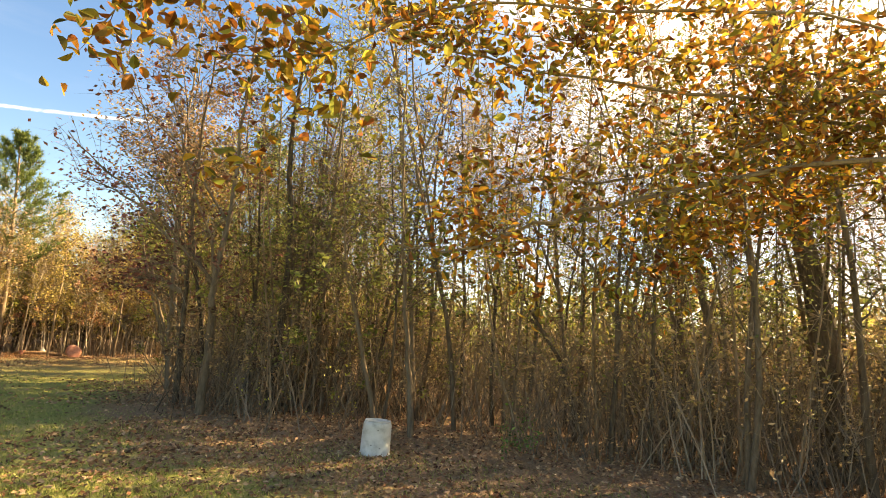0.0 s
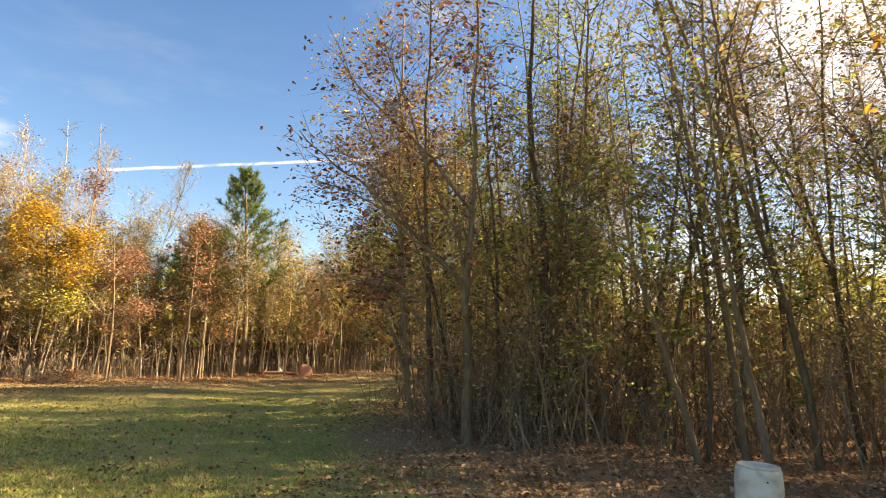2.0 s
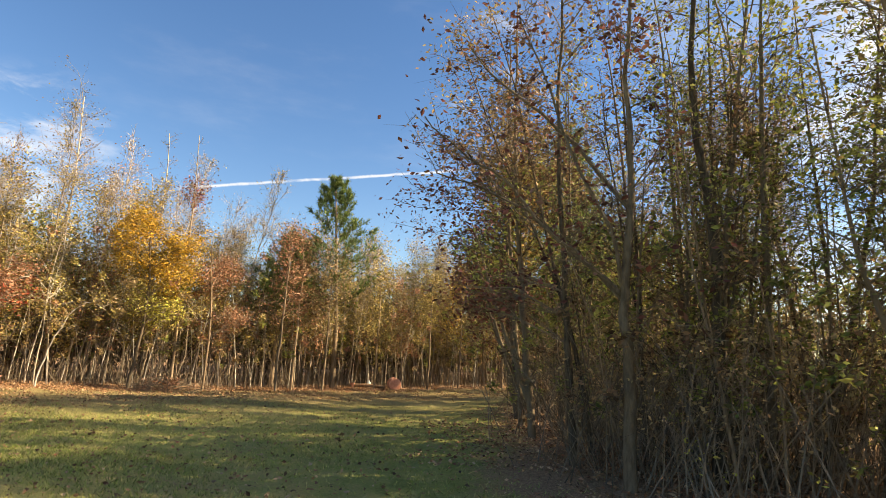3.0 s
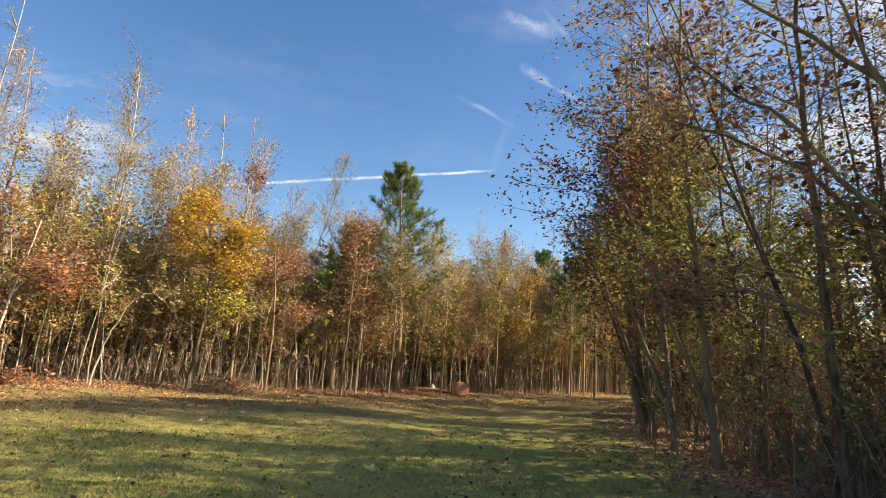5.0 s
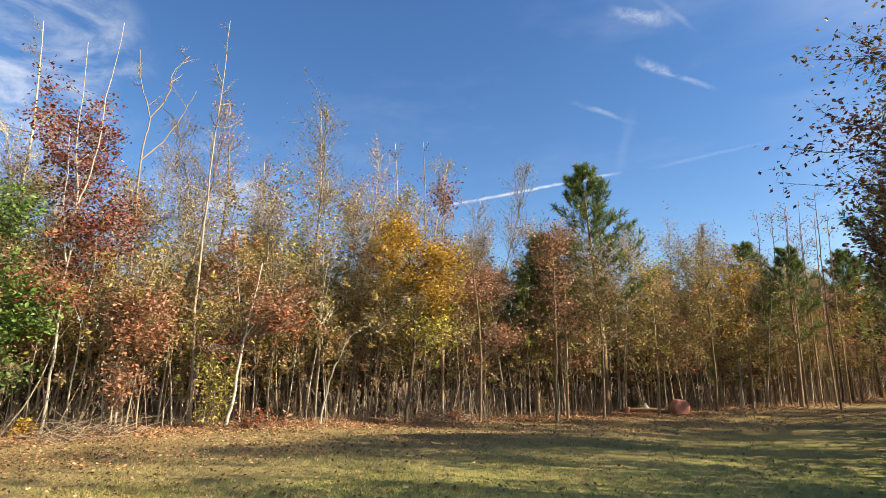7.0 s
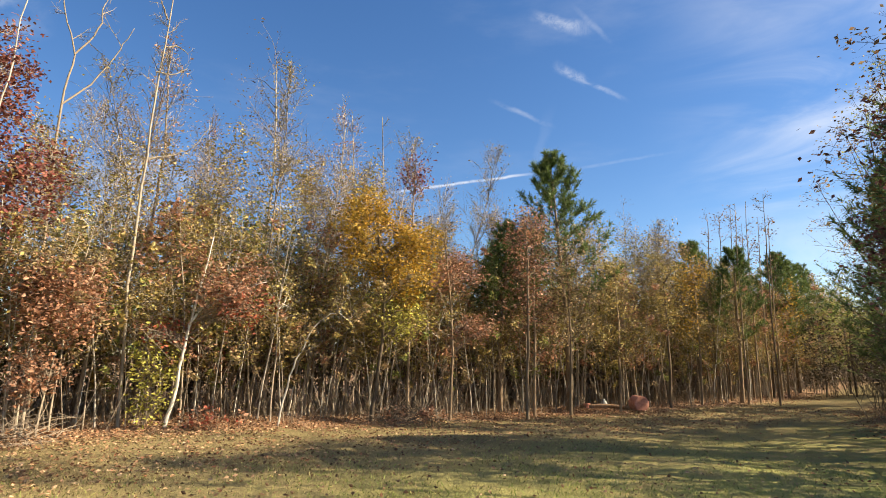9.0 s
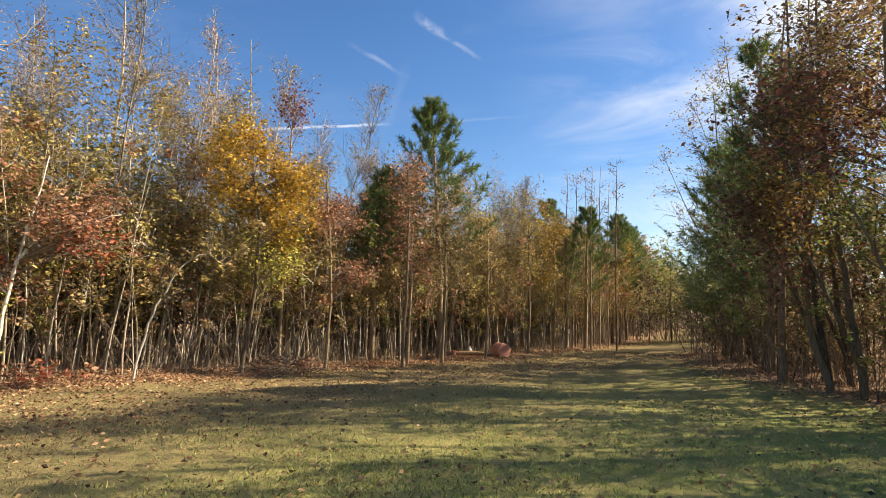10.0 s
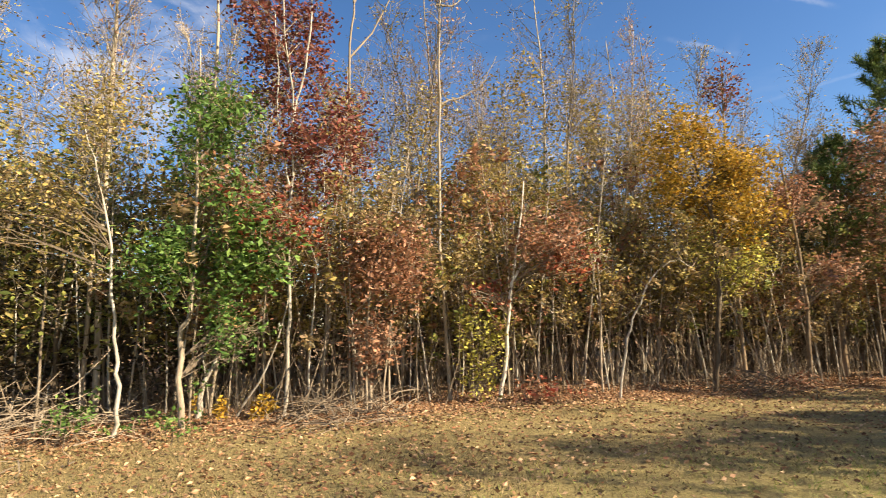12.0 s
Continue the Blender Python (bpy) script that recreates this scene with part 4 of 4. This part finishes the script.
for k in range(9):
    own_tree(265 + k, "bare_tree", "thin bare tree with a few leaves at its tip", M_BROWN,
             [[(-11.9 + 0.25 * k, 31.0 + 0.9 * (k % 4), 0.0), (-11.9 + 0.25 * k, 31 + 0.9 * (k % 4), 4.0), (-11.8 + 0.25 * k, 31 + 0.9 * (k % 4), 7.0 + 0.25 * (k % 3))]], 0.04,
             side_limbs=8, reach=0.6, first=0.6, leaf=L_DUN, leaves=70, size=0.09, group="thin bare trees")

# ---------------------------------------------------------------- woods, random rows


def row(line, sign, t0, t1, n, depth, stock, smin=0.85, smax=1.15, tilt=3):
    for k in range(n):
        p, nrm = edge_point(line, t0 + (t1 - t0) * (k + rng.uniform(0, 1)) / n)
        q = p + nrm * sign * rng.uniform(*depth)
        stock.put(q[0], q[1], None, rng.uniform(smin, smax), rng, float(height(q[0], q[1])) - 0.01, rng.uniform(-tilt, tilt))


# near part of the left wood, up to the lane, then the far part
BACK = [(-30, -12), (-25.5, -4), (-22.5, 1), (-21.2, 4)]
row(LEFT, 1, 0.0, 0.58, 190, (0.1, 1.5), pole, tilt=5)
row(LEFT, 1, 0.58, 1.0, 80, (0.1, 1.5), pole)
row(LEFT, 1, 0.12, 0.6, 60, (0.7, 3.2), ochre)
# dark filler trees added to deepen the shade in this end of the wood
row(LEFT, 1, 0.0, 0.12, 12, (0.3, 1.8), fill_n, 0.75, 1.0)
row(LEFT, 1, 0.6, 1.0, 22, (0.3, 3.0), ochre)
row(LEFT, 1, 0.11, 0.6, 34, (0.9, 3.6), tan)
row(LEFT, 1, 0.12, 0.6, 74, (0.7, 2.2), leafy, 0.75, 1.25)
row(LEFT, 1, 0.55, 1.0, 44, (0.4, 2.0), leafy, 0.9, 1.5)
row(LEFT, 1, 0.5, 1.0, 30, (0.2, 1.2), ochre, 0.75, 1.0)
row(LEFT, 1, 0.6, 1.0, 16, (0.3, 3.5), tan)
row(LEFT, 1, 0.1, 0.6, 8, (0.5, 1.5), copper)
row(LEFT, 1, 0.0, 0.6, 16, (1.6, 4.5), bare, 0.75, 1.1)
row(LEFT, 1, 0.0, 0.34, 34, (0.9, 3.6), feather, 0.9, 1.12)
row(LEFT, 1, 0.34, 0.7, 30, (0.9, 3.6), feather, 0.72, 0.92)
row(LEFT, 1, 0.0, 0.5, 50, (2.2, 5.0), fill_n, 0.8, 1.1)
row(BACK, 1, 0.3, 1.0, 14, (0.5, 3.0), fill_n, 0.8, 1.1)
row(LEFT, 1, 0.0, 0.6, 46, (3.4, 6.8), fill, 0.75, 0.95)
row(LEFT, 1, 0.0, 1.0, 44, (6.0, 10.0), fill)
row(LEFT, 1, 0.6, 1.0, 26, (1.5, 6.0), fill, 0.8, 1.0)
row(LEFT, 1, 0.0, 0.6, 50, (0.3, 1.6), brush_l, 0.4, 0.85)
row(LEFT, 1, 0.6, 1.0, 20, (0.2, 2.2), brush_l, 0.6, 1.0)
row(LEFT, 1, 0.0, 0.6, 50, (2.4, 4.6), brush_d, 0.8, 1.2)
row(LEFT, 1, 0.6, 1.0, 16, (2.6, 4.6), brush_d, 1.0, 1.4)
row(LEFT, 1, 0.78, 1.0, 8, (0.5, 5.0), pines, 0.6, 0.85)
row(BACK, 1, 0.0, 1.0, 12, (0.5, 3.5), tan)
row(BACK, 1, 0.0, 1.0, 26, (1.5, 6.0), fill)
row(BACK, 1, 0.3, 1.0, 12, (0.2, 3.0), brush_d, 0.9, 1.3)
# thicket: the front beside the drum, the flank along the lane, the rest
row(RIGHT, -1, 0.10, 0.36, 50, (0.3, 3.6), thick)
row(RIGHT, -1, 0.34, 0.56, 22, (0.3, 3.5), thick, 1.0, 1.25)
row(RIGHT, -1, 0.10, 0.36, 34, (3.5, 9.0), feather, 0.85, 1.1)
row(RIGHT, -1, 0.56, 1.0, 22, (0.2, 3.0), thick)
row(RIGHT, -1, 0.10, 0.36, 90, (0.1, 3.4), stem)
row(RIGHT, -1, 0.36, 0.56, 34, (0.1, 2.0), stem)
row(RIGHT, -1, 0.10, 0.26, 40, (0.5, 2.5), brush_w, 0.75, 1.05)
row(RIGHT, -1, 0.10, 0.36, 60, (1.5, 5.0), brush_w, 0.9, 1.3)
row(RIGHT, -1, 0.36, 0.56, 22, (0.5, 3.0), brush_w, 0.7, 1.1)
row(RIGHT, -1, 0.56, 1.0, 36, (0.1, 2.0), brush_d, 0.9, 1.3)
row(RIGHT, -1, 0.52, 0.8, 12, (0.2, 2.0), leafy, 0.8, 1.2)
row(RIGHT, -1, 0.12, 0.30, 12, (0.8, 3.5), thick, 0.9, 1.1)
row(RIGHT, -1, 0.28, 0.40, 16, (0.2, 1.8), brush_w, 0.7, 1.1)
row(RIGHT, -1, 0.08, 0.36, 50, (4.5, 8.5), fill_d, 0.55, 0.8)
row(RIGHT, -1, 0.06, 0.38, 30, (9.0, 15.0), fill, 0.55, 0.75)
row(RIGHT, -1, 0.36, 0.6, 22, (1.6, 5.5), fill_d)
row(RIGHT, -1, 0.30, 0.52, 26, (0.2, 1.8), leafy_d, 0.7, 1.2)
row(RIGHT, -1, 0.27, 0.38, 10, (1.2, 3.0), leafy_d, 0.9, 1.2)
row(RIGHT, -1, 0.6, 1.0, 18, (1.0, 6.0), fill_d)
for k in range(10):
    pines.put(rng.uniform(-9, 0), rng.uniform(62, 74), None, rng.uniform(0.7, 1.0), rng)
    fill.put(rng.uniform(-9, 0), rng.uniform(60, 66), None, rng.uniform(0.8, 1.1), rng)

for x, y, k in ((-7.6, 47, 1.0), (-6.6, 49, 1.0), (-5.6, 48, 0.9), (-8.5, 50.5, 1.0), (-6.9, 52, 1.1)):
    fill_d.put(x, y, None, k, rng)
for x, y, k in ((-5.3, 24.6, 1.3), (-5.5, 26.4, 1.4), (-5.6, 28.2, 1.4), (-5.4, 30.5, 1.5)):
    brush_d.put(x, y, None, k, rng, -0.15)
# dark trees and brush added across the lane, standing in for its shaded far end
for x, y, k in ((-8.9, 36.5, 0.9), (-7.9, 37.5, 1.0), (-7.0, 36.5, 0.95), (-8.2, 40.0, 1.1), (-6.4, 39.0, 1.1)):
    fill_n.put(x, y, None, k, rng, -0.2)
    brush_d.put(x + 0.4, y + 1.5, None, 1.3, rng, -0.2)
for x, y, k in ((-5.5, 24.3, 0.5), (-5.8, 27.4, 0.55), (-5.7, 31.0, 0.6)):
    copy_thing(pine_b, pose(x, y, -0.15, 0, 0, 60 * y) @ Matrix.Diagonal((k * 1.3, k * 1.3, k, 1)))


def build_far_woods():
    """The woods deeper in, as a screen of twigs and leaves several metres thick."""
    r = np.random.default_rng(77)
    # added backdrop closing the horizon; L_DEEP on LEFT and BACK paints in the shade
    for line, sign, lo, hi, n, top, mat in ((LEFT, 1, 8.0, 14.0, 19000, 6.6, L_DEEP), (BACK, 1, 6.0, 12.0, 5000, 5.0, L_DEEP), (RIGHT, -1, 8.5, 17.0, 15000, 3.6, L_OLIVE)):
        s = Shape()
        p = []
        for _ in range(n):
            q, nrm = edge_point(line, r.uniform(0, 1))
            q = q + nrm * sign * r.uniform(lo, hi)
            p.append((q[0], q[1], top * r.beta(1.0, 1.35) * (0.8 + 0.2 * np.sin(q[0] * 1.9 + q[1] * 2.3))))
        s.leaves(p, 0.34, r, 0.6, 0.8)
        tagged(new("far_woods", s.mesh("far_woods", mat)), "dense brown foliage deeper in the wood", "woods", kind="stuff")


build_far_woods()

# ---------------------------------------------------------------- things on the ground


def lathe(shape, rings, sides=28):
    """A turned body from (radius, height) rings."""
    a = np.arange(sides) * 2 * np.pi / sides
    for r, z in rings:
        shape.v.append(np.stack([r * np.cos(a), r * np.sin(a), 0 * a + z], 1))
    n = shape.n
    for i in range(len(rings) - 1):
        for j in range(sides):
            k = (j + 1) % sides
            shape.f.append([n + i * sides + j, n + i * sides + k, n + (i + 1) * sides + k, n + (i + 1) * sides + j])
    shape.f.append([n + j for j in range(sides)][::-1])
    shape.f.append([n + (len(rings) - 1) * sides + j for j in range(sides)])
    shape.n += len(rings) * sides


def build_bucket():
    root = tagged(new("plastic_drum"), "weathered white plastic drum standing upside down on leaf litter", "drum")
    root.matrix_basis = pose(1.69, 11.42, -0.02, 0, 1.5, 25) @ Matrix.Diagonal((0.96, 0.96, 0.91, 1))
    body = Shape()
    lathe(body, [(0.172, 0.0), (0.184, 0.012), (0.186, 0.05), (0.178, 0.06), (0.176, 0.30), (0.170, 0.40), (0.163, 0.43), (0.140, 0.445), (0.132, 0.437), (0.05, 0.434)])
    part("drum_body", body.mesh("drum_body", M_PLASTIC, True), root)
    rim = Shape()
    a = np.linspace(0, 2 * np.pi, 29)
    rim.tube(np.stack([0.151 * np.cos(a), 0.151 * np.sin(a), 0 * a + 0.447], 1), 0.008, 0.008, 6)
    part("rim", rim.mesh("drum_rim", M_PLASTIC, True), root, "yellowed plastic rim")
    for az, z in ((-100, 0.35), (-122, 0.17), (-88, 0.14)):
        hole, e = Shape(), Vector((math.cos(radians(az)), math.sin(radians(az)), 0))
        hole.tube([tuple(e * 0.171), tuple(e * 0.1745), tuple(e * 0.1775)], 0.008, 0.007, 10)
        o = part("hole", hole.mesh("drum_hole", M_HOLE), root, "dark round hole")
        o.location.z = z


build_bucket()


def build_yard_things():
    drum = tagged(new("steel_drum"), "rusty red steel drum lying on its side by the wood", "drum")
    drum.matrix_basis = pose(-12.95, 25.5, -0.085, -88, 0, 46) @ Matrix.Diagonal((0.85, 0.85, 0.55, 1))
    body = Shape()
    lathe(body, [(0.20, 0.0), (0.27, 0.005), (0.28, 0.02), (0.27, 0.035), (0.27, 0.25), (0.283, 0.27), (0.27, 0.29), (0.27, 0.5), (0.283, 0.52), (0.27, 0.54), (0.27, 0.77), (0.28, 0.785), (0.26, 0.79), (0.255, 0.775)])
    part("drum_body", body.mesh("steel_drum_body", M_RUST, True), drum)
    log = tagged(new("log"), "pale peeled log lying at the wood's edge", "log")
    log.location = (-13.9, 25.0, -0.21)
    s = Shape()
    s.tube(smooth_path([(-0.75, -0.35, 0.0), (0.0, 0.0, 0.05), (0.6, 0.35, 0.0)]), 0.07, 0.055, 9)
    part("log_wood", s.mesh("log_wood", M_CUT, True), log)
    can = tagged(new("paint_can"), "small rusty red can beside the log", "can")
    can.matrix_basis = pose(-14.45, 24.75, -0.31, 0, 0, 0)
    s = Shape()
    lathe(s, [(0.10, 0.0), (0.105, 0.01), (0.10, 0.02), (0.10, 0.2), (0.105, 0.21), (0.09, 0.212)], 16)
    part("can_body", s.mesh("can_body", M_RUST, True), can)
    jug = tagged(new("plastic_jug"), "small white plastic jug beside the log", "jug")
    jug.location = (-14.1, 25.3, -0.31)
    s = Shape()
    lathe(s, [(0.09, 0.0), (0.11, 0.03), (0.11, 0.18), (0.08, 0.25), (0.035, 0.29), (0.035, 0.33)], 14)
    part("jug_body", s.mesh("jug_body", M_PLASTIC, True), jug)


build_yard_things()


def small_bush(seed, x, y, label, leaf, h, count, size, stems=12, spread=0.5):
    b = brush(seed, label, leaf, h=h, stems=stems, leaves=count, spread=spread, size=size, group="small bushes")
    b.location = (x, y, float(height(x, y)) - 0.01)


small_bush(401, -16.6, 13.2, "small oak sprout with red leaves on leaf litter", L_RED, 0.36, 110, 0.09)
small_bush(402, -16.75, 13.0, "small oak sprout with copper leaves on leaf litter", L_COPPER, 0.4, 160, 0.10)
small_bush(403, -18.55, 8.95, "low seedling bush with orange-yellow leaves", L_GOLD, 0.4, 300, 0.09, 10, 0.7)
small_bush(404, -18.5, 6.9, "low bush with fresh green leaves beside brush", L_GREEN, 0.55, 240, 0.08, 10, 0.6)
small_bush(405, -18.0, 7.6, "low seedling with green leaves on leaf litter", L_GREEN, 0.3, 170, 0.07, 8, 0.6)
small_bush(406, -15.2, 17.3, "low bush with pale dry leaves at the wood's foot", L_COPPER, 0.4, 300, 0.08, 12, 1.0)
small_bush(407, 3.3, 12.1, "low weed with green leaves at the thicket's foot", L_GREEN, 0.6, 200, 0.05, 10, 0.5)
small_bush(408, 0.9, 12.9, "thin weed with yellow leaves before the thicket", L_YELLOW, 1.0, 60, 0.05, 8, 0.4)
small_bush(409, -0.6, 13.3, "thin weed with yellow leaves before the thicket", L_YELLOW, 0.9, 50, 0.05, 8, 0.4)


def twig_heap(seed, x, y, width, h):
    r = np.random.default_rng(seed)
    wood = Shape()
    for _ in range(190):
        p = np.array([r.normal() * width * 0.5, r.normal() * width * 0.6, 0.0])
        p[2] = r.uniform(0.0, h) * math.exp(-(p[0] ** 2 + p[1] ** 2) / width ** 2)
        w = wander(p, (r.normal(), r.normal(), r.uniform(-0.15, 0.5)), r.uniform(0.4, 1.2), 4, r, 0.25, -0.04)
        w[:, 2] = np.maximum(w[:, 2], 0.01)
        wood.tube(w, r.uniform(0.004, 0.011), 0.003, 3)
    root = tagged(new("brush_pile"), "pile of grey cut twigs lying beside the wood", "brush pile", "brush piles")
    root.location = (x, y, float(height(x, y)))
    tagged(part("twig_tangle", wood.mesh("brush_pile_twigs", M_TWIG), root), kind="stuff")


twig_heap(411, -18.9, 6.3, 1.3, 0.6)
twig_heap(412, -19.3, 5.1, 1.4, 0.75)
twig_heap(413, -19.9, 3.9, 1.4, 0.7)
twig_heap(414, -17.75, 10.0, 0.8, 0.25)
twig_heap(415, -15.6, 17.4, 0.9, 0.35)


def build_grass():
    """Short blades on the stretch of lawn nearest to the walk."""
    r = np.random.default_rng(5)
    n = 230000
    x = r.uniform(-20.0, 5.0, n)
    y = 7.6 - 3.6 * np.clip((-10.5 - x) / 4, 0, 1) + r.exponential(3.4, n)
    l, rt = wood_depth(x, y)
    keep = (l < -0.8 + r.normal(size=n) * 0.5) & (rt < -1.3 + r.normal(size=n) * 0.6) & (y < 21)
    x, y = x[keep], y[keep]
    patch = np.sin(x * 1.7 + 2 * np.sin(y * 0.9)) + np.sin(y * 2.3 + x * 0.6)
    keep = r.random(len(x)) < np.clip(0.62 + 0.3 * patch, 0.15, 1)
    x, y = x[keep], y[keep]
    dry = wood_depth(x, y)[0] + r.normal(size=len(x)) * 1.3 > -5.0
    for pick, mat, name, label in ((~dry, M_BLADE, "grass", "short green and straw-coloured grass blades"), (dry, M_STRAW, "dry_grass", "short dry straw-coloured grass blades")):
        px, py = x[pick], y[pick]
        m = len(px)
        way = np.stack([r.normal(size=m) * 0.6, r.normal(size=m) * 0.6, np.ones(m)], 1)
        s = Shape()
        s.spikes(np.stack([px, py, height(px, py) - 0.005], 1), way * r.uniform(0.5, 1.2, (m, 1)), 0.042, 0.0055, r)
        tagged(new(name, s.mesh(name, mat)), label, "grass", kind="stuff")


def build_litter():
    r = np.random.default_rng(6)
    s = Shape()
    p = []
    for line, sign, t0, t1, n, lo, hi in ((RIGHT, -1, 0.10, 0.40, 15000, -2.6, 2.2), (RIGHT, -1, 0.12, 0.33, 9000, -5.0, -1.0), (RIGHT, -1, 0.40, 0.6, 3500, -1.8, 1.0),
                                          (LEFT, 1, 0.05, 0.42, 26000, -1.6, 1.4), (LEFT, 1, 0.35, 0.65, 6500, -1.8, 1.4), (LEFT, 1, 0.0, 0.5, 9000, -5.0, -1.0)):
        for _ in range(n):
            q, nrm = edge_point(line, r.uniform(t0, t1))
            p.append(q + nrm * sign * (lo + (hi - lo) * r.beta(2.2, 1.8)))
    open_ = np.stack([r.uniform(-19, 3, 5200), 7 + r.exponential(5, 5200)], 1)
    p = np.vstack([np.array(p), open_])
    n = len(p)
    s.leaves(np.stack([p[:, 0], p[:, 1], height(p[:, 0], p[:, 1]) + r.uniform(0.004, 0.03, n)], 1), 0.054, r, 0.62, 0.22, 0.5)
    tagged(new("leaf_litter", s.mesh("leaf_litter", L_LITTER)), "scattered curled tan and rust fallen leaves", "fallen leaves", kind="stuff")
    dark = Shape()
    q = np.stack([r.uniform(-17, 4, 3600), 7 + r.exponential(5, 3600)], 1)
    dark.leaves(np.stack([q[:, 0], q[:, 1], height(q[:, 0], q[:, 1]) + r.uniform(0.015, 0.045, len(q))], 1), 0.05, r, 0.6, 0.3, 0.5)
    tagged(new("leaf_litter", dark.mesh("dark_leaf_litter", L_DUN)), "dark brown curled leaves scattered over the lawn", "fallen leaves", kind="stuff")
    # darker lone clods and leaf clumps on the lawn
    for k in range(34):
        x, y = (r.uniform(-15, 0), 8.5 + r.exponential(3.5))
        c = Shape()
        c.leaves(r.normal(size=(6, 3)) * [0.03, 0.03, 0.008] + [0, 0, 0.025], 0.065, r, 0.7, 0.4, 0.5)
        o = tagged(new("leaf_clump", c.mesh("leaf_clump", L_DUN)), "dark curled leaf clump lying on the lawn", "leaf clump", "leaf clumps")
        o.location = (x, y, float(height(x, y)))


build_litter()
build_grass()
